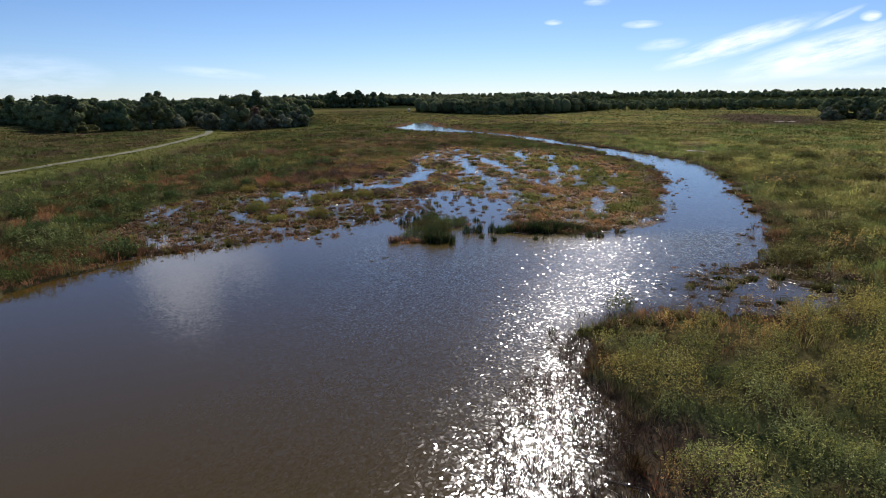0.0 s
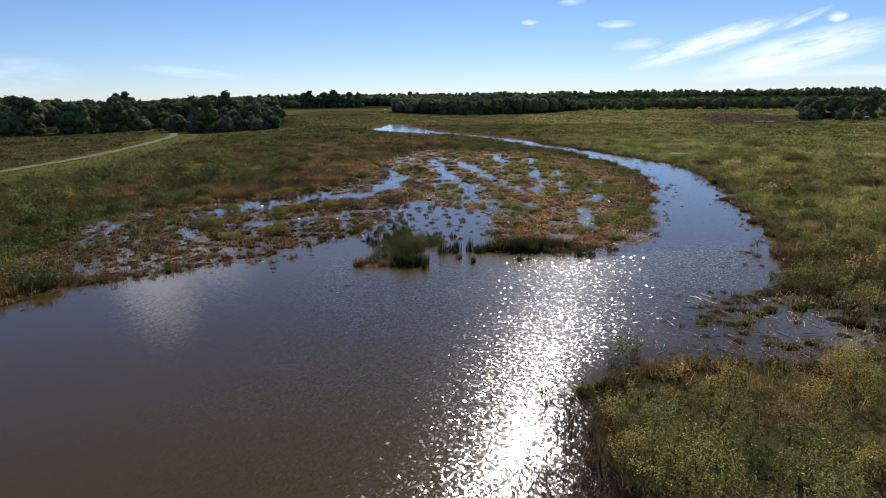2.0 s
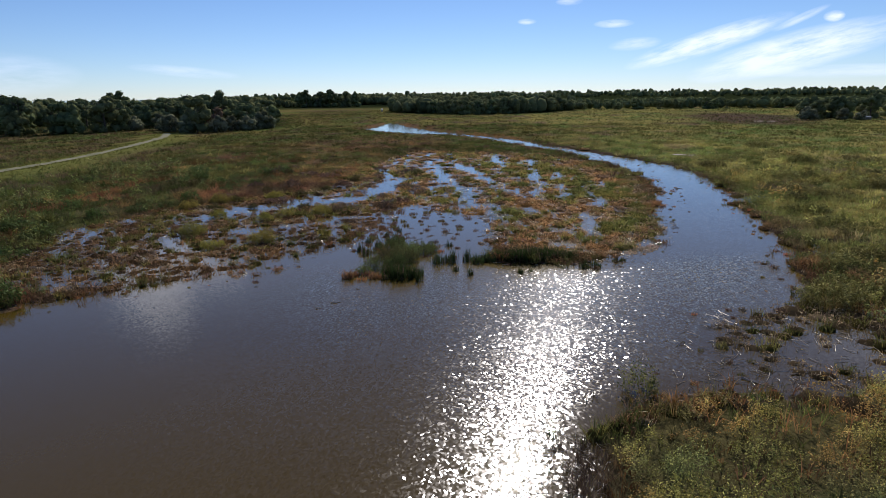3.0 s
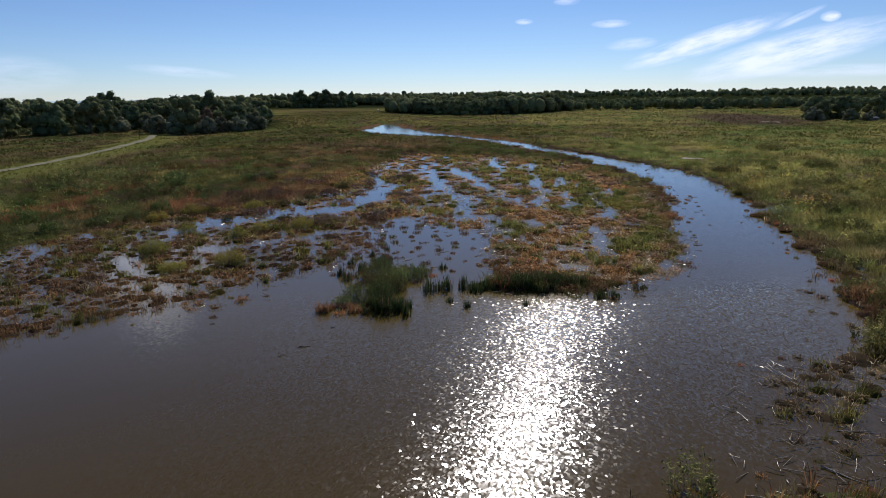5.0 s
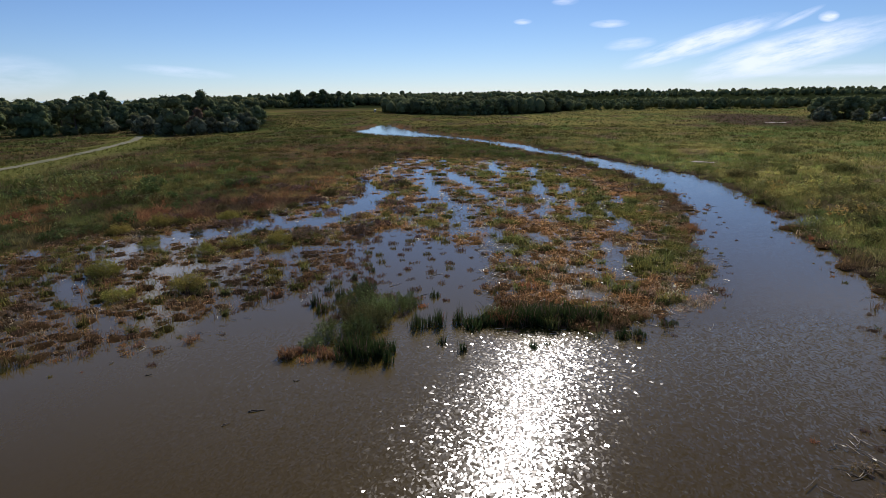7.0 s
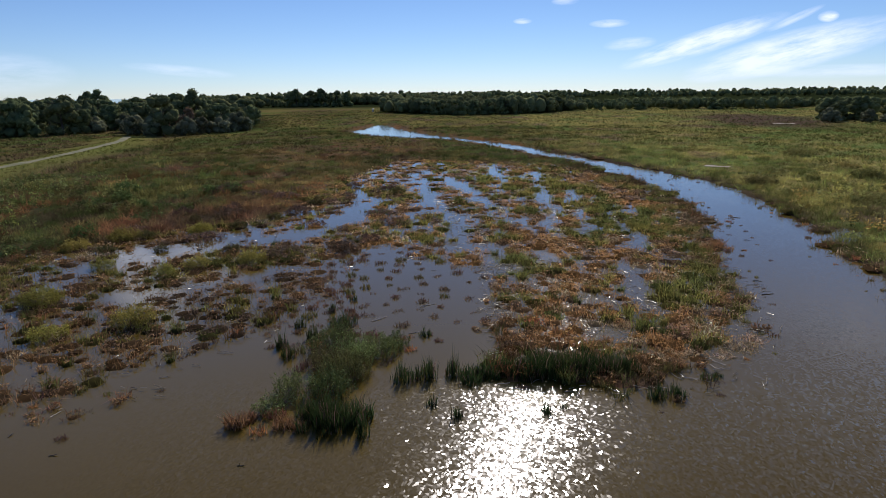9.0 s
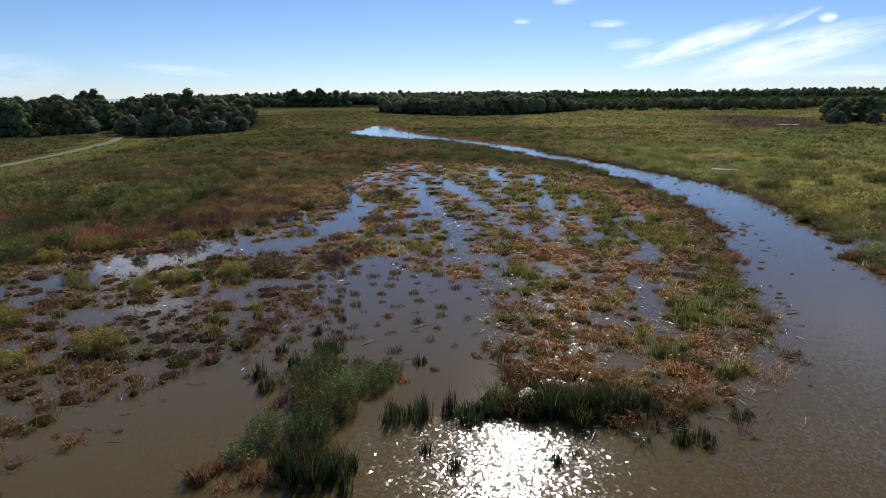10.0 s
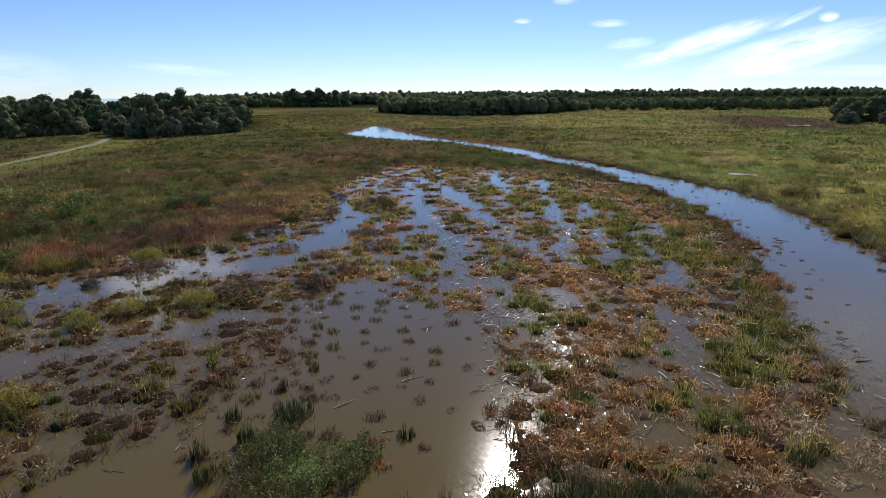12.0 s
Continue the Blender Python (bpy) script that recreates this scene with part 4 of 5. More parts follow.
heap = Heap()
weeds(heap, 4, 28, 11, 36, 470, 0.092, east_bank)
weeds(heap, 28, 48, 4, 31, 14, 0.34, east_bank)
weeds(heap, 8, 28, -14, 11, 14, 0.34, east_bank)
weeds(heap, 18, 52, 30, 60, 62, 0.18, lambda x, y: east_bank(x, y) & (value_noise(x, y, 6.0, 351) > 0.30))
weeds(heap, 28, 80, 55, 110, 22, 0.28, lambda x, y: east_bank(x, y) & (value_noise(x, y, 6.0, 351) > 0.45))
weeds(heap, -50, -26, 30, 64, 75, 0.17, lambda x, y: (water_distance(x, y) > 0.3) & (outline_distance(x, y, WET_WEST) > -1.5) & in_view(x, y) & (value_noise(x, y, 4.0, 353) > 0.36))
weeds(heap, -75, -34, 60, 120, 12, 0.30, lambda x, y: in_view(x, y) & (outline_distance(x, y, WET_WEST) > 0) & (line_distance(x, y, DIKE) > 6) & (value_noise(x, y, 6.0, 357) > 0.52))
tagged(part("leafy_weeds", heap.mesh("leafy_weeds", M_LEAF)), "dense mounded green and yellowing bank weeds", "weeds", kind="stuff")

# ---- trees ----


def crown_cloud(height, radius, base, lobes, count, size, colour, squash=1.0):
    """Leaf sprays gathered round many uneven lobes."""
    heap = Heap()
    half, mid = (height - base) / 2, (height + base) / 2
    for k in range(lobes + 6):
        d = rng.normal(0, 1, 3)
        d *= rng.uniform(0.3, 1) ** 0.5 * 0.74 / np.linalg.norm(d)
        lr = radius * rng.uniform(0.30, 0.46)
        c = np.array((d[0] * radius, d[1] * radius, mid + d[2] * half * 0.92))
        c[:2] *= 1.1 if c[2] < mid else 0.9
        if k >= lobes:
            a = rng.uniform(0, 2 * math.pi)
            c = np.array((math.cos(a) * radius * .62, math.sin(a) * radius * .62, lr * 0.7 + base * 0.8))
        n = count // (lobes + 6)
        e = rng.normal(0, 1, (n, 3))
        e /= np.linalg.norm(e, axis=1, keepdims=True)
        p = c + e * lr * rng.uniform(0.72, 1.10, (n, 1)) * np.array((1, 1, squash))
        p[:, 2] = np.clip(p[:, 2], 0.15, None)
        side = (p - c) / lr + 0.35 * (c - np.array((0, 0, mid))) / np.array((radius, radius, half))
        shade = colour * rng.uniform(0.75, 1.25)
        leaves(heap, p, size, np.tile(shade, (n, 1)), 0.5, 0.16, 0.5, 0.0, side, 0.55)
        # boughs at 0.8 of the leaf colour: a dark fill for the crown's inside
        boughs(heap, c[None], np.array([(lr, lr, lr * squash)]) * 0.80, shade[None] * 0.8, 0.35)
    return heap


def tree(label, height, radius, base, colour, lobes=18, count=640, size=0.62, squash=0.9):
    """A tapered trunk with limbs, and a crown of leaf sprays."""
    ob = thing("tree", label, "tree")
    lean = rng.uniform(-0.4, 0.4, 2)
    top = (lean[0] * 2, lean[1] * 2, height * 0.75)
    stems = [([(0, 0, -0.3), (lean[0] * .5, lean[1] * .5, height * 0.35), top], [height * 0.022 + .05, height * 0.015 + .03, 0.04])]
    for k in range(7):
        a, f = rng.uniform(0, 2 * math.pi), rng.uniform(0.25, 0.8)
        s = Vector((lean[0] * f * 2, lean[1] * f * 2, height * 0.75 * f))
        e = s + Vector((math.cos(a) * radius * .7, math.sin(a) * radius * .7, height * rng.uniform(0.08, 0.22)))
        stems.append(([s, (s + e) / 2 + Vector((0, 0, -.2)), e], [height * 0.009 + .02, height * 0.006 + .02, 0.02]))
    part("trunk", tubes("trunk", stems, M_BARK, 5), ob)
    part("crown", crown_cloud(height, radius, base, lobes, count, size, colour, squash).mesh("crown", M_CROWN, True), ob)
    return ob


DARK, MIDGREEN, WILLOW, RED = np.array((0.150, 0.175, 0.082)), np.array((0.205, 0.225, 0.098)), np.array((0.235, 0.240, 0.140)), np.array((0.260, 0.170, 0.110))
KINDS = {
    "broad": [tree("broad dark-green deciduous tree at the marsh's edge", h, r, h * .02, c) for h, r, c in ((13, 4.6, DARK), (12, 5.2, MIDGREEN), (14, 4.4, DARK), (11, 4.8, MIDGREEN * .8))],
    "tall": [tree("tall dark tree standing over the wood", h, r, h * .12, DARK, 18, 700) for h, r in ((16.5, 5.6), (17, 5.0))],
    "willow": [tree("low silvery willow thicket at the wood's edge", h, r, 0.3, WILLOW * k, 14, 560, 0.5) for h, r, k in ((6.0, 3.4, 1.0), (5.0, 3.8, 0.85), (7.0, 3.2, 0.7))],
    "red": [tree("reddish-brown tree among green ones", 9, 3.6, 1.0, RED, 14, 560, 0.5)],
}
for kind in KINDS.values():
    for k, ob in enumerate(kind):
        ob.matrix_basis = pose(-150 - 9 * k, 330 + 12 * len(kind), 0.4)
USED = {k: 0 for k in KINDS}


def plant(kind, x, y, scale=1.0, group="trees of the west wood"):
    z = float(ground_at(x, y)[0])
    scale *= 1.14 if x < -0.58 * y else 1.06
    m = pose(x, y, z - 0.1, 0, 0, rng.uniform(0, 360)) @ Matrix.Diagonal((scale * rng.uniform(.9, 1.15), scale * rng.uniform(.9, 1.15), scale, 1))
    protos = KINDS[kind]
    k = USED[kind]
    USED[kind] += 1
    ob = protos[k % len(protos)]
    if k < len(protos):
        ob.matrix_basis = m
    else:
        ob = copy_thing(protos[k % len(protos)], m)
        ob.matrix_basis = m
    ob["group"] = group
    return ob


WOOD = [(-258, 308), (-210, 278), (-154, 220), (-134, 228), (-127, 242), (-113, 246), (-101, 228), (-90, 228), (-80, 233), (-71, 256), (-90, 335), (-200, 440), (-360, 440)]
placed = []


def free(x, y, gap):
    return all((x - a) ** 2 + (y - b) ** 2 > gap * gap for a, b in placed)


# a front of willows and low trees, then taller ones behind
for (ax, ay), (bx, by) in zip(WOOD[:9], WOOD[1:10]):
    n = max(2, int(math.hypot(bx - ax, by - ay) / 5.5))
    for k in range(n):
        f = (k + rng.uniform(0.1, 0.9)) / n
        x, y = ax + (bx - ax) * f + rng.normal(0, .8), ay + (by - ay) * f + rng.normal(0, 1.5)
        placed.append((x, y))
        east = x > -125
        plant("willow" if rng.uniform() < (0.75 if east else 0.12) else "broad", x, y, rng.uniform(.7, 1.1) if not east else rng.uniform(0.8, 1.15))
for x, y, s in ((-101, 246, .95), (-94, 247, 1.05), (-106, 250, .85)):
    placed.append((x, y))
    plant("red", x, y, s)
for x, y, s in ((-105, 268, .90), (-99, 270, .93), (-110, 272, .88), (-113, 266, .82), (-262, 470, 1.1), (-255, 476, 1.1)):
    placed.append((x, y))
    plant("tall", x, y, s)
tries = np.stack([rng.uniform(-360, -72, 4000), rng.uniform(222, 440, 4000)], 1)
for (x, y), d in zip(tries, outline_distance(tries[:, 0], tries[:, 1], WOOD)):
    if d > -3 or not free(x, y, 5.2 + 0.09 * max(0, -d)):
        continue
    placed.append((x, y))
    plant("broad", x, y, rng.uniform(0.74, 1.06) * (0.82 + 0.18 * min(1, -d / 20)))
    if len(placed) > 210:
        break
# the copse on the east marsh, a round-headed group far off and a lone tall tree
for k in range(26):
    f = k / 25
    plant("broad", 157 + 85 * f + rng.normal(0, 3), 294 - 22 * f + rng.normal(0, 8), rng.uniform(.62, .92), "trees of the east copse")
for k in range(9):
    plant("willow", 149 + 9 * k + rng.normal(0, 2), 273 - 1.5 * k + rng.normal(0, 4), rng.uniform(.7, 1.1), "trees of the east copse")
for k in range(26):
    f = (k + rng.uniform(0, .8)) / 26
    plant("broad", -42 + 124 * f, 464 - 70 * math.sin(math.pi * f ** 0.95) + rng.normal(0, 4), rng.uniform(.6, .9), "trees of the north wood")
for k in range(20):
    f = (k + rng.uniform(0, .8)) / 20
    plant("broad", 84 + 240 * f, 474 - 30 * f + rng.normal(0, 4), rng.uniform(.42, .72), "trees of the north wood")
for k in range(9):
    plant("broad", -172 + 7 * k + rng.normal(0, 1), 690 + rng.normal(0, 5), rng.uniform(1.4, 1.62), "round-headed trees far off")
plant("tall", -57, 720, 1.1, "round-headed trees far off")


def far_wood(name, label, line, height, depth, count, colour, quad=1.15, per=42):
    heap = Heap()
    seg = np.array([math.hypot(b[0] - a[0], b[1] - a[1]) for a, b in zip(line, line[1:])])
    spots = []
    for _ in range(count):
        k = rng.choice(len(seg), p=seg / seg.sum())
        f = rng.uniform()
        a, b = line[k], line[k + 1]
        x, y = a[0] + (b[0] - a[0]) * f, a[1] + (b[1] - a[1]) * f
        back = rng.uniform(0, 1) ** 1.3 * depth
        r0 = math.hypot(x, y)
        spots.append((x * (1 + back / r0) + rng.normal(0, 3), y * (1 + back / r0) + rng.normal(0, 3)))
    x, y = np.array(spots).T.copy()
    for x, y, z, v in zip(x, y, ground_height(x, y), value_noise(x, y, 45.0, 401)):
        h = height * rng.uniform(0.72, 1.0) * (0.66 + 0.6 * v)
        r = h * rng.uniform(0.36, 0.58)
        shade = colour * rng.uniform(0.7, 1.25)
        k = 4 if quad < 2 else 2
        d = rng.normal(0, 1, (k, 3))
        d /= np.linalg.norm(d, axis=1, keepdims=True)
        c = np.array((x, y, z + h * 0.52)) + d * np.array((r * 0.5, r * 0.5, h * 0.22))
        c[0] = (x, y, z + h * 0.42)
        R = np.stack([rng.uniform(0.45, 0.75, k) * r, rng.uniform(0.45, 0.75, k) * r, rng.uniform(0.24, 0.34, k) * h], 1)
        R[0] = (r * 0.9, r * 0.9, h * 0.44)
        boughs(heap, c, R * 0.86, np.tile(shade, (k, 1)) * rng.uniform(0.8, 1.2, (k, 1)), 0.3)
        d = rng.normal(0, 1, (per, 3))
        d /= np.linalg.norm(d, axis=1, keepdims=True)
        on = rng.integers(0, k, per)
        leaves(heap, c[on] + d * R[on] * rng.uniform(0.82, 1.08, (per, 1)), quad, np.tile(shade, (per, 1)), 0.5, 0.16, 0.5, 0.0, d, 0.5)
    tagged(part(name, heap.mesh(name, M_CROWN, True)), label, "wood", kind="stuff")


far_wood("far_wood", "dark deciduous wood behind the marsh", [(-44, 468), (-22, 418), (2, 403), (34, 394), (56, 414), (84, 468)], 10.6, 75, 330, DARK)
far_wood("far_wood", "dark deciduous wood along the east rim", [(78, 470), (122, 484), (160, 473), (205, 462), (258, 466), (320, 440), (430, 400)], 8.6, 90, 460, MIDGREEN * .85)
far_wood("far_wood", "low scattered trees beyond the far pool", [(-330, 560), (-190, 690), (-120, 800), (-30, 760), (60, 700)], 12.5, 60, 420, MIDGREEN * .8)
# ridge leaves a lighter green: haze and sunlit tops put into their colour
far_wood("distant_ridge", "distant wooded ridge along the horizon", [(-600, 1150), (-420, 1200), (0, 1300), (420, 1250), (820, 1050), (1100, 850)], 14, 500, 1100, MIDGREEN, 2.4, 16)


# ---- reeds, clumps and shrubs of the flats ----


def clump_mesh(name, radius, height, count, lean, width, colour, mat=None, jitter=0.15, fringe=0.6):
    """One clump of upright or sprawling blades, shorter towards its rim."""
    heap = Heap()
    n = count
    a, r = rng.uniform(0, 2 * math.pi, n), np.sqrt(rng.uniform(0, 1, n))
    edge = 0.8 + 0.4 * value_noise(np.cos(a) * 3 + 7, np.sin(a) * 3 + radius * 5, 1.0, 5)
    P = np.stack([np.cos(a) * r * radius * edge, np.sin(a) * r * radius * edge, np.full(n, -0.05)], 1)
    h = height * (1 - (1 - fringe) * r) * rng.uniform(0.6, 1.1, n) * (0.65 + 0.6 * value_noise(P[:, 0] + 31 * radius, P[:, 1], 0.35, 17))
    col = np.tile(colour, (n, 1))
    dead = rng.uniform(0, 1, n) < 0.12
    col[dead] = BROWN
    blades(heap, P, h, 3, 0.07, lean, width, col, jitter)
    return heap.mesh(name, mat or M_GRASS)


def at_water(x, y, turn=None, scale=1.0):
    z = max(float(ground_at(x, y)[0]), -0.02)
    return pose(x, y, z, 0, 0, rng.uniform(0, 360) if turn is None else turn) @ Matrix.Diagonal((scale, scale, scale, 1))


def put_clump(name, label, category, mesh, x, y, scale=1.0, group=""):
    ob = part(name, mesh)
    ob.matrix_basis = at_water(x, y, None, scale)
    return tagged(ob, label, category, group)


# cattails standing in open water in front of the point
for x, y, r, h in ((1.2, 53.8, .55, 1.7), (0.2, 53.5, .60, 1.3), (-1.0, 48.7, .22, 1.5), (2.7, 50.2, .28, 1.1), (2.5, 54.3, .35, 1.4), (1.6, 51.2, .22, .8),
                   (6.4, 50.6, .25, .8), (7.2, 50.9, .2, .6), (-5.9, 56.1, .42, 1.1), (-6.6, 57.5, .35, 1.2), (-5.2, 58.6, .4, 1.3), (-3.9, 60.6, .85, 1.2), (-6.3, 60.3, .35, .9),
                   (-5.0, 63.0, .3, .9), (-4.0, 65.0, .22, .8), (1.0, 59.0, .35, .8), (12.3, 52.0, .45, 1.1), (11.5, 51.9, .4, 1.0), (14.4, 53.7, .4, .6), (14.9, 54.0, .3, .5)):
    put_clump("cattail_clump", "dark green cattails standing upright in brown water", "cattails",
              clump_mesh("cattail_clump", r, h, int(14 + 100 * r * r + 30 * r), 0.16, 0.028, REED, fringe=0.6), x, y, 1.0, "cattails off the point")
# the dark reed bed along the front of the point
for x, y, r, h in ((3.4, 53.7, .8, 1.0), (4.2, 54.0, .7, 1.0), (5.9, 54.1, .9, 1.3), (6.8, 54.1, 1.0, 1.8), (7.8, 54.2, 1.0, 1.8), (8.8, 54.4, 1.0, 1.7), (9.7, 54.6, .9, 1.5), (10.6, 54.8, .8, 1.2),
                   (5.0, 54.3, .6, 1.2), (-2.5, 49.7, 1.2, 1.6), (-1.6, 50.0, .8, 1.4), (-3.2, 50.2, .8, 1.3)):
    put_clump("reed_clump", "dense dark green reeds at the water's edge", "reeds",
              clump_mesh("reed_clump", r, h, int(150 * r * r + 50), 0.32, 0.032, REED * rng.uniform(.8, 1.25), fringe=0.6), x, y, 1.0, "reeds along the point")


def leafy_mesh(name, radius, height, count, size, colour):
    heap = Heap()
    n = count // 10
    a, r = rng.uniform(0, 2 * math.pi, n), np.sqrt(rng.uniform(0, 1, n))
    edge = 0.7 + 0.6 * value_noise(np.cos(a) * 2 + radius * 9, np.sin(a) * 2, 0.8, 9)
    x, y = np.cos(a) * r * radius * edge, np.sin(a) * r * radius * edge
    top = height * np.sqrt(np.clip(1 - 0.8 * r * r, 0.08, 1)) * (0.55 + 0.7 * value_noise(x + 40 * radius, y, 0.5, 13)) * rng.uniform(0.75, 1.2, n)
    stalks(heap, x, y, np.zeros(n), top, 10, size, np.tile(colour, (n, 1)) * rng.uniform(0.7, 1.35, (n, 1)))
    blades(heap, np.stack([x, y, np.zeros(n)], 1)[::3], top[::3] * 1.25, 4, 0.12, 0.35, 0.016, np.tile(colour * 1.1, (len(x[::3]), 1)))
    blades(heap, np.stack([x, y, np.zeros(n)], 1)[::2], top[::2], 1, 0.05, 0.3, 0.015, np.tile(BROWN, (len(x[::2]), 1)), bent=False)
    return heap.mesh(name, M_LEAF)


LEAFY, LIME = np.array((0.140, 0.178, 0.056)), np.array((0.34, 0.30, 0.065))
for x, y, r, h in ((-2.6, 54.2, 1.5, 1.2), (-3.7, 57.2, 1.6, 1.3), (-1.3, 56.8, 1.3, 1.0), (-4.5, 52.0, 1.2, 1.1), (-3.0, 52.2, 1.1, 1.2), (-2.4, 55.8, 1.2, 1.3), (-3.6, 55.0, 1.2, 1.1), (-0.6, 57.8, .8, .8), (-5.2, 50.8, .8, .8)):
    put_clump("weed_clump", "bushy green weeds on a flooded islet", "weeds", leafy_mesh("weed_clump", r * .88, h, int(1300 * r * r), 0.10, (LEAFY if rng.uniform() < .75 else OLIVE) * rng.uniform(.6, 1.4)), x, y, 1.0, "weeds of the islet")
# rounded yellow-green bushes on the west flats and dark ones on the east bank
for x, y, r, h in ((-24.2, 64.3, 1.3, 1.3), (-16.2, 60.7, 1.2, 1.4), (-19.1, 70.7, .9, 1.0), (-17.6, 72.8, 1.0, 1.2), (-13.8, 74.3, 1.2, 1.2), (-28.5, 82.4, 1.4, 1.2), (-20.0, 58.7, 1.0, .9),
                   (-31.0, 79.0, 1.2, 1.0), (-25.0, 73.0, .9, .9), (-22.5, 85.5, 1.3, 1.0)):
    put_clump("marsh_bush", "rounded yellow-green bush on the flooded flats", "bush", leafy_mesh("marsh_bush", r, h, int(1700 * r * r), 0.12, LIME * rng.uniform(.7, 1.1)), x, y, 1.0, "bushes of the west flats")
for x, y, r, h in ((25.3, 43.6, 1.9, 1.7), (27.4, 45.5, 1.6, 1.3), (30.5, 44.0, 1.7, 1.4), (29.5, 50.0, 1.5, 1.2), (10.0, 31.8, .9, 1.3), (33.0, 52.5, 1.6, 1.2), (36.5, 61.0, 1.5, 1.2), (39.5, 72.0, 1.8, 1.2),
                   (45.0, 80.0, 1.8, 1.3), (49.0, 96.0, 1.9, 1.3), (57.0, 88.0, 2.0, 1.3), (44.5, 112.0, 2.2, 1.6), (63.0, 118.0, 2.4, 1.4), (70.0, 150.0, 3.0, 1.5), (52.0, 64.0, 1.8, 1.2)):
    put_clump("bank_bush", "dark green low bush on the grassy bank", "bush", leafy_mesh("bank_bush", r, h, int(650 * min(r * r, 4)), 0.10 + .05 * r, np.array((0.20, 0.185, 0.058)) * rng.uniform(.7, 1.2)), x, y, 1.0, "bushes of the east bank")

# low shrubs scattered over the west bank and hummocks over the east meadow


def strew(name, label, category, group, meshes, x0, x1, y0, y1, count, gap, keep):
    protos, spots = [], []
    for _ in range(count * 30):
        x, y = rng.uniform(x0, x1), rng.uniform(y0, y1)
        if not keep(np.array([x]), np.array([y]))[0] or any((x - a) ** 2 + (y - b) ** 2 < gap * gap for a, b in spots):
            continue
        spots.append((x, y))
        m = at_water(x, y, None, rng.uniform(.7, 1.3))
        if len(protos) < len(meshes):
            ob = tagged(part(name, meshes[len(protos)]), label, category, group)
            protos.append(ob)
        else:
            ob = copy_thing(protos[len(spots) % len(protos)], m)
        ob.matrix_basis = m
        if len(spots) >= count:
            break


strew("marsh_shrub", "low dark green shrub among the west bank grasses", "shrub", "shrubs of the west bank",
      [leafy_mesh("marsh_shrub", r, h, 720, 0.21, c) for r, h, c in ((1.5, 1.1, LEAFY * .9), (1.8, .9, LEAFY * .7), (1.2, 1.2, GREEN * .8), (2.0, 1.0, OLIVE * .6))],
      -56, -27, 38, 112, 54, 2.6, lambda x, y: in_view(x, y) & (water_distance(x, y) > 0.8) & (outline_distance(x, y, WET_WEST) > 0.5) & (fbm(x, y, 9.0, 361) > 0.42))
strew("marsh_hummock", "rounded dark brown hummock of withered sedge", "hummock", "hummocks of the brown flats",
      [leafy_mesh("marsh_hummock", r, h, 720, 0.17, c) for r, h, c in ((1.1, .7, BROWN * .8), (1.4, .6, BROWN * 1.1), (0.9, .8, OLIVE * .6))],
      -30, -4, 76, 118, 38, 2.3, lambda x, y: (water_distance(x, y) > 0.8) & stands(x, y, water_distance(x, y)))
strew("grass_hummock", "rounded olive-green hummock of meadow grass", "hummock", "hummocks of the east meadow",
      [leafy_mesh("grass_hummock", r, h, 760, 0.21, c) for r, h, c in ((1.4, .8, OLIVE * 1.3), (1.7, .7, YELLOW * 1.3), (1.2, .9, OLIVE * 1.0), (1.9, .8, OLIVE * 1.5))],
      26, 78, 44, 135, 64, 2.8, lambda x, y: in_view(x, y) & (water_distance(x, y) > 1.6))

# separate tussocks standing in the shallow water
TUSSOCKS = []
for k, (colour, lean, h, label) in enumerate((
        (RUST, .75, .55, "rust-brown sedge tussock standing in shallow water"), (RUST * .8, .9, .45, "rust-brown sedge tussock standing in shallow water"),
        (BROWN * .75, .5, .55, "dark brown withered tussock standing in shallow water"), (BROWN, .8, .42, "dark brown withered tussock standing in shallow water"),
        (OLIVE, .5, .65, "olive-green sedge tussock standing in shallow water"), (OLIVE * .7, .45, .55, "olive-green sedge tussock standing in shallow water"),
        (STRAW, 1.15, .5, "pale straw-coloured flattened tussock at the water's edge"), (STRAW * .8, 1.1, .4, "pale straw-coloured flattened tussock at the water's edge"))):
    ob = part("tussock", clump_mesh("tussock", 0.42, h, 34, lean, 0.035, colour, fringe=0.7))
    tagged(ob, label, "tussock", "tussocks of the flats")
    TUSSOCKS.append([ob, False])


def tussock(k, x, y, s):
    ob, used = TUSSOCKS[k]
    m = at_water(x, y, None, s)
    if used:
        copy_thing(ob, m).matrix_basis = m
    else:
        ob.matrix_basis, TUSSOCKS[k][1] = m, True


# in the cove they stand apart
spots = []
tries = np.stack([rng.uniform(-15, 9, 6000), rng.uniform(53, 84, 6000)], 1)
for (x, y), d in zip(tries, water_distance(tries[:, 0], tries[:, 1])):
    inside = d < 0.6
    west_side = x < -3 - 0.18 * (y - 60)
    if not inside or y < 58 - 0.9 * (x + 8) * (x < -2) or (x < -9 and y < 60):
        continue
    p = 0.9 if west_side else 0.34
    if y < 62 and x > -1:
        p *= 0.3
    if rng.uniform() > p or any((x - a) ** 2 + (y - b) ** 2 < (0.85 if west_side else 1.35) ** 2 for a, b in spots):
        continue
    spots.append((x, y))
    tussock(int(rng.choice([2, 2, 2, 3, 3, 3, 5])), x, y, rng.uniform(.5, 1.15))
    if len(spots) >= 170:
        break
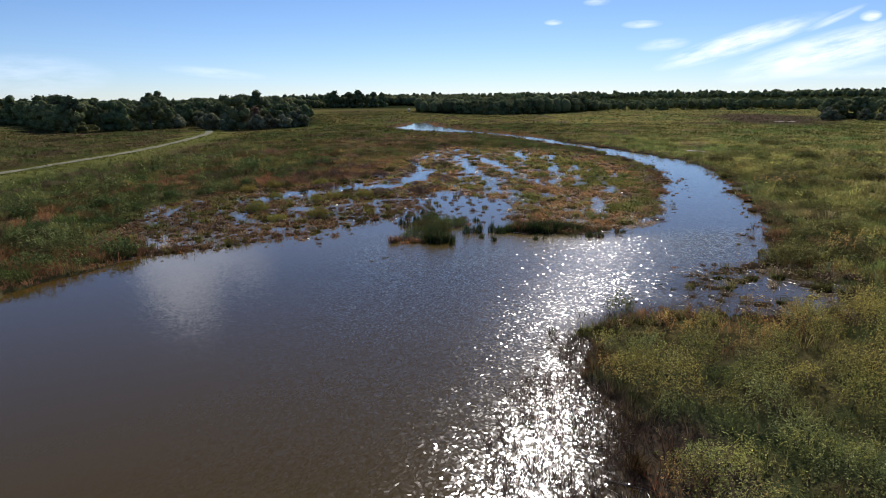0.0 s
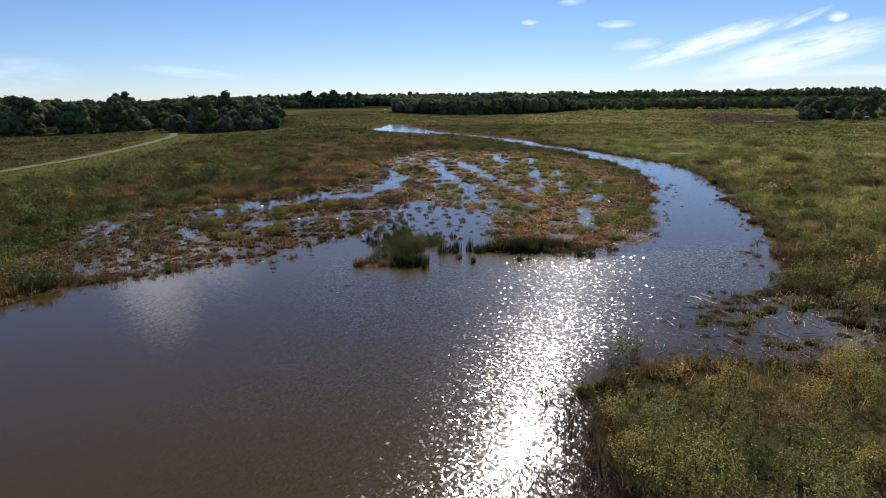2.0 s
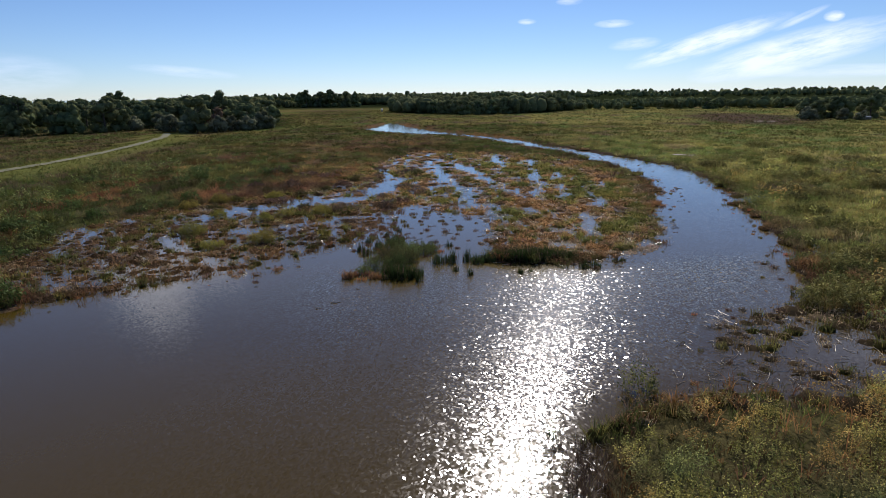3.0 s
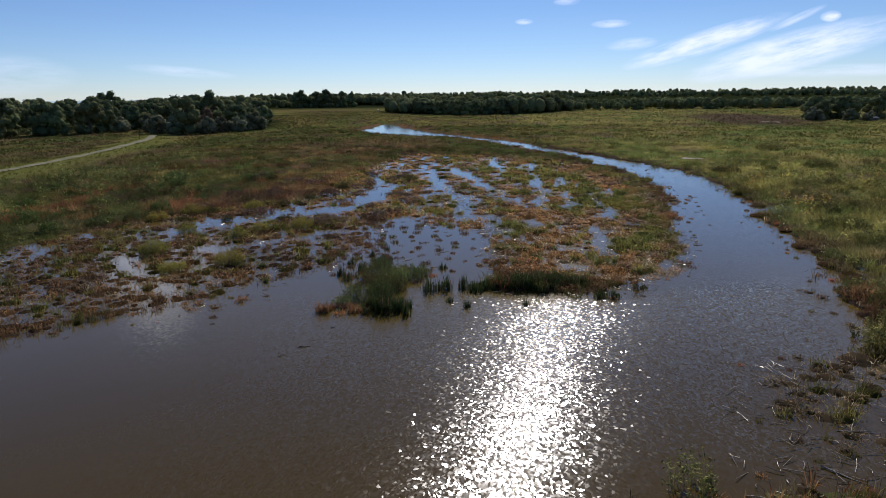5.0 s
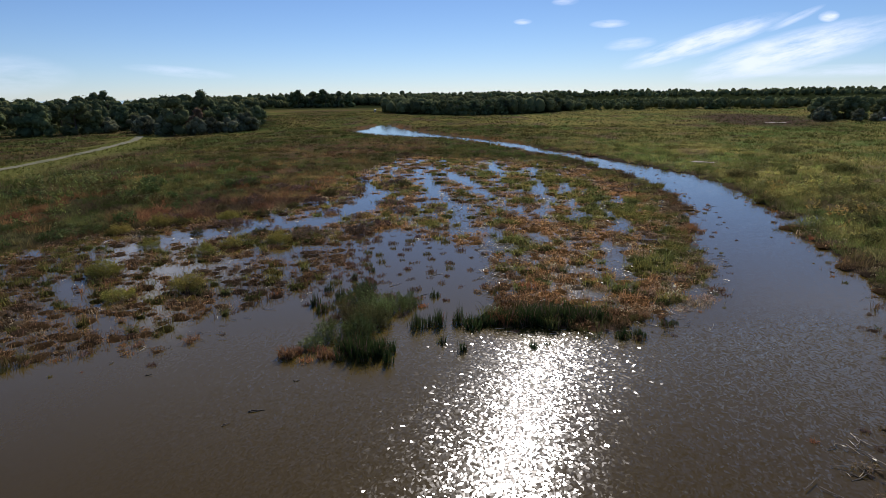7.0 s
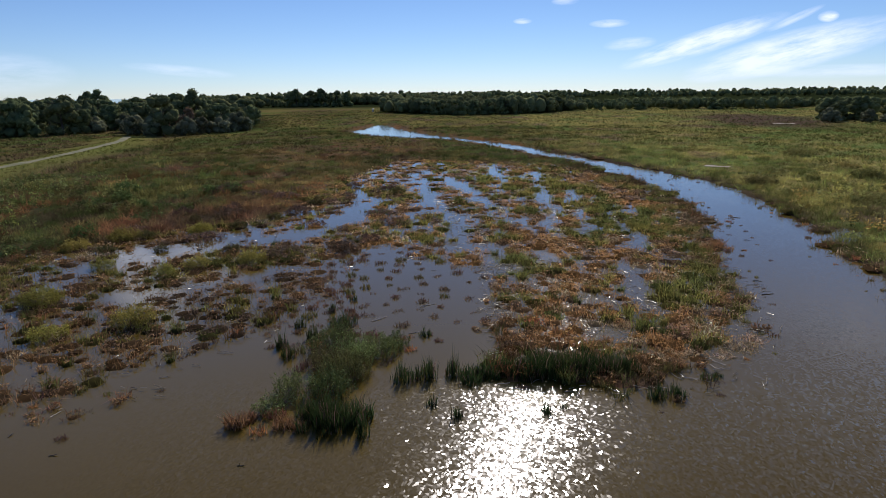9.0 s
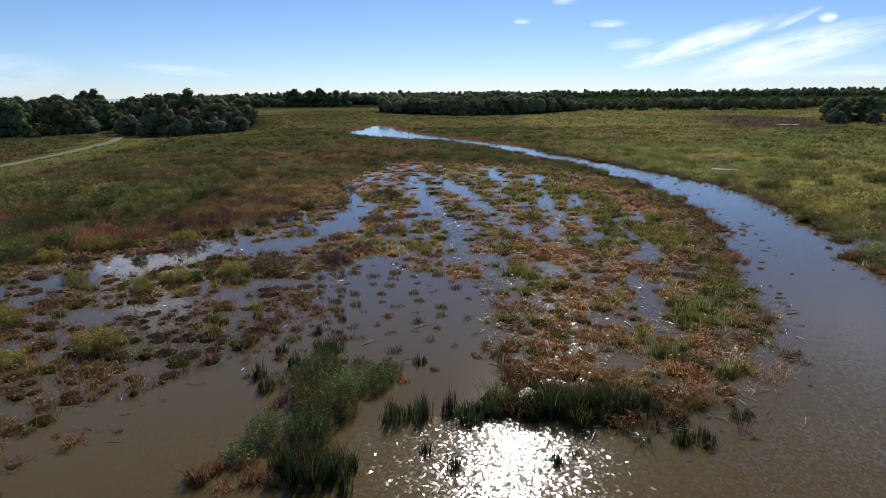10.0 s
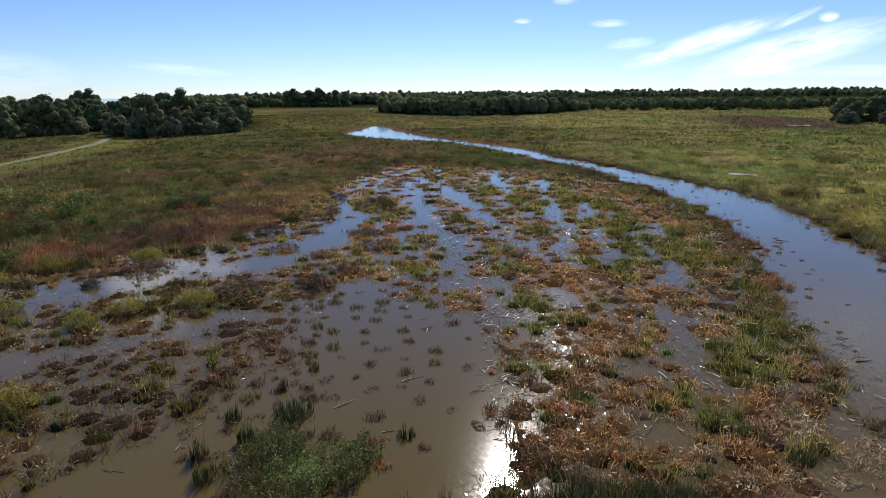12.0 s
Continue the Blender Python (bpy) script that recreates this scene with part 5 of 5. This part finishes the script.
# along the shores
tries = np.stack([rng.uniform(-30, 41, 9000), rng.uniform(28, 100, 9000)], 1)
for (x, y), d in zip(tries, water_distance(tries[:, 0], tries[:, 1])):
    if not (-2.4 < d < 0.3) or rng.uniform() > 0.55 or any((x - a) ** 2 + (y - b) ** 2 < 1.2 for a, b in spots) or (x < 10 and y < 50 and x > -8):
        continue
    if -14 < x < 9 and y > 53:
        continue
    spots.append((x, y))
    tussock(int(rng.choice([0, 2, 2, 3, 3, 4, 5])), x, y, rng.uniform(.35, 1.0) * (1 if d > -1.2 else .6))
    if len(spots) >= 290:
        break
for x, y, r, h in ((17.5, 57.4, .95, .55), (18.6, 58.4, .7, .45), (20.2, 63.7, .8, .5), (19.3, 66.0, .9, .5), (16.2, 56.3, .6, .4), (17.9, 69.8, .9, .5), (13.0, 58.0, .7, .45), (15.2, 59.8, .8, .5),
                   (14.2, 56.4, .6, .4), (18.8, 62.0, .7, .45), (21.3, 68.0, .7, .5), (16.8, 64.0, .7, .45), (11.2, 57.0, .6, .4), (12.2, 60.4, .7, .45)):
    put_clump("sedge_mat", "pale flattened mat of dead sedge at the water's edge", "sedge mat", clump_mesh("sedge_mat", r, h, int(170 * r + 30), 1.15, 0.022, STRAW * rng.uniform(.75, 1.05), jitter=0.25, fringe=0.7), x, y, 1.0, "sedge mats of the point")
for x, y, r, h in ((-6.3, 49.4, .42, 1.15), (-5.9, 49.9, .38, .8), (-4.3, 49.5, .55, .95), (-4.9, 50.3, .45, .7), (-3.7, 49.2, .35, .7)):
    put_clump("sedge_clump", "upright rust-brown withered sedge standing in brown water", "sedge", clump_mesh("sedge_clump", r, h, int(120 * r + 30), 0.6, 0.03, (0.55 * RUST + 0.45 * BROWN) * rng.uniform(.8, 1.15), jitter=0.3, fringe=0.55), x, y, 1.0, "withered sedge of the islet")
for k, x, y, s in (
                   (0, -5.2, 48.9, 1.0), (2, -5.0, 54.6, 1.1), (0, -4.9, 57.6, 1.0), (1, -0.2, 58.6, 1.1), (0, 0.2, 57.0, .9), (2, -2.0, 58.9, 1.2), (3, -0.8, 55.4, 1.0), (1, -4.6, 59.0, 1.0), (1, 8.4, 59.0, 1.8), (0, 7.2, 61.0, 1.8), (1, 8.0, 64.0, 1.7), (0, 9.2, 57.5, 1.5), (6, 15.5, 60.0, 1.4), (2, -12.8, 48.4, .6), (3, -23.4, 45.5, .6), (2, -25.6, 40.1, .6)):
    tussock(k, x, y, s)

# ---- driftwood ----


def driftwood(label, x, y, length, turn, radius, mat, twigs=2):
    length, radius = length * 0.62, radius * 0.7
    ob = thing("driftwood", label, "driftwood", pose(x, y, 0.02, 0, 0, turn), "driftwood in the creek")
    pts = [(length * (f - .5), 0.04 * length * math.sin(3 * f + x), 0.01 + 0.02 * math.sin(5 * f + y)) for f in np.linspace(0, 1, 6)]
    part("log", tubes("log", [(pts, [radius, radius * 1.05, radius, radius * .85, radius * .65, radius * .35])], mat, 7), ob)
    for k in range(twigs):
        p = Vector(pts[1 + k % 4])
        a = rng.uniform(-1.2, 1.2)
        e = p + Vector((math.cos(a) * length * .25, math.sin(a) * length * .3, rng.uniform(.0, .12)))
        part("branch", tubes("branch", [([p, (p + e) / 2 + Vector((0, 0, .05)), e], [radius * .5, radius * .35, radius * .15])], mat, 5), ob)
    return ob


for x, y, n, turn, r, pale in ((-6.1, 43.9, 1.1, 15, .06, 0), (-7.0, 42.8, .6, 40, .04, 0), (-5.1, 46.7, .5, 0, .04, 0), (-15.0, 48.7, .5, 80, .05, 0), (-12.4, 47.3, .5, 10, .04, 0),
                               (32.1, 91.2, 1.8, -35, .06, 0), (31.2, 89.4, 1.4, 60, .05, 0), (28.7, 81.0, 1.0, -20, .04, 0), (26.7, 77.4, .8, 10, .04, 0), (0.9, 63.9, 1.9, 35, .05, 1),
                               (14.6, 62.9, 1.8, -10, .05, 1), (23.1, 65.9, 1.4, 5, .06, 0), (23.8, 68.8, 1.0, -15, .05, 0), (-1.9, 61.5, 1.9, 40, .05, 1), (0.3, 59.3, 1.0, 20, .04, 1),
                               (15.6, 32.6, 2.6, -45, .06, 1), (17.7, 35.5, 2.2, -10, .06, 1), (12.2, 31.3, 2.0, -20, .06, 1), (18.0, 33.6, 1.8, 10, .05, 1), (17.0, 38.8, 1.6, 25, .05, 0), (16.2, 39.4, 1.1, -40, .04, 0),
                               (4.6, 19.0, 1.5, 20, .04, 1), (5.6, 16.0, 1.8, -30, .04, 1), (6.6, 14.8, 2.0, -20, .04, 1), (4.2, 21.5, 1.2, 60, .04, 1)):
    driftwood("pale bleached branch lying in shallow water" if pale else "dark waterlogged branch floating in the creek", x, y, n, turn, r * .6, M_WOOD if pale else M_STEM, 2 if pale else 1)
# bare pale patches of dry mud on the east marsh
for line, half in (([(45.6, 133.8), (47.2, 132.5), (49.2, 131.0)], 0.7), ([(120.5, 262.0), (124.5, 261.0), (128.5, 260.5)], 1.6)):
    tagged(part("mud_patch", ribbon("mud_patch", line, half, 0.10, M_BARE, 0.5)), "bare pale mud patch in the east marsh", "mud", kind="structure")
# small tufts and rafts of dead sedge stranded in the creek
for k, x, y, s in ((1, 30.6, 89.2, .9), (3, 31.4, 90.6, .8), (1, 32.0, 92.2, .7), (3, 30.9, 87.3, .6), (2, 30.2, 84.6, .5), (3, 28.8, 79.4, .45), (2, 27.4, 74.2, .4), (3, 29.6, 82.0, .5)):
    tussock(k, x, y, s)
for k in range(34):
    f = rng.uniform(0, 1)
    tussock(int(rng.choice([2, 3])), 37.5 - 13 * f * f + rng.normal(0, 1.6) - 3.2 * (k % 2), 104 + 50 * f + rng.normal(0, 1.5), rng.uniform(.35, .75))

# ---- far buildings ----
M_BOARD = solid("weathered_boards", ((0.3, (0.10, 0.09, 0.08)), (0.7, (0.22, 0.20, 0.18))), 2.0, 0.85, 0.4, 12)
M_ROOF = solid("pale_sheet_metal", ((0.3, (0.24, 0.25, 0.26)), (0.7, (0.36, 0.37, 0.38))), 1.2, 0.5, 0.2, 8, 0.3)
M_WHITE = solid("white_paint", ((0.3, (0.66, 0.66, 0.64)), (0.7, (0.80, 0.80, 0.78))), 1.5, 0.6, 0.2, 10)


def box_mesh(name, low, high, mat, bevel=0.03):
    bm = bmesh.new()
    bmesh.ops.create_cube(bm, size=1.0)
    for v in bm.verts:
        v.co = Vector([a + (b - a) * (c + 0.5) for a, b, c in zip(low, high, v.co)])
    bmesh.ops.bevel(bm, geom=list(bm.edges), offset=bevel, segments=1, affect="EDGES")
    me = bpy.data.meshes.new(name)
    bm.to_mesh(me)
    bm.free()
    me.materials.append(mat)
    return me


def gable_mesh(name, length, width, eave, ridge, mat, thick=0.08):
    """Two sloping roof sheets with thickness and overhang."""
    v, t = [], []
    for x in (-length / 2 - 0.2, length / 2 + 0.2):
        for lift in (0, thick):
            v += [(x, -width / 2 - 0.25, eave - 0.1 + lift), (x, 0, ridge + lift), (x, width / 2 + 0.25, eave - 0.1 + lift)]
    a, b, c, d = (0, 1, 2), (3, 4, 5), (6, 7, 8), (9, 10, 11)
    for i in (0, 1):
        t += [(b[i], b[i + 1], d[i + 1], d[i]), (a[i + 1], a[i], c[i], c[i + 1]), (a[i], a[i + 1], b[i + 1], b[i]), (c[i + 1], c[i], d[i], d[i + 1])]
    t += [(a[0], b[0], d[0], c[0]), (b[2], a[2], c[2], d[2])]
    return mesh_from(name, v, t, mat)


def hut(name, label, category, x, y, turn, length, width, eave, ridge, wall_mat, roof_mat):
    ob = thing(name, label, category, pose(x, y, float(ground_at(x, y)[0]) - 0.05, 0, 0, turn))
    part("wall", box_mesh("wall", (-length / 2, -width / 2, 0), (length / 2, width / 2, eave), wall_mat), ob)
    part("roof", gable_mesh("roof", length, width, eave, ridge, roof_mat), ob)
    part("door", box_mesh("door", (-0.4, -width / 2 - 0.05, 0.05), (0.4, -width / 2 + 0.02, min(1.9, eave - 0.1)), M_BOARD), ob)


hut("shed", "low dark board shed with a pale sheet-metal roof by trees", "shed", 167.5, 268.0, 8, 6.0, 2.6, 1.0, 1.35, M_BOARD, M_ROOF)
hut("hut", "small white painted hut far out on the meadow", "hut", -57.0, 476.0, 10, 1.2, 1.2, 1.7, 2.1, M_WHITE, M_WHITE)
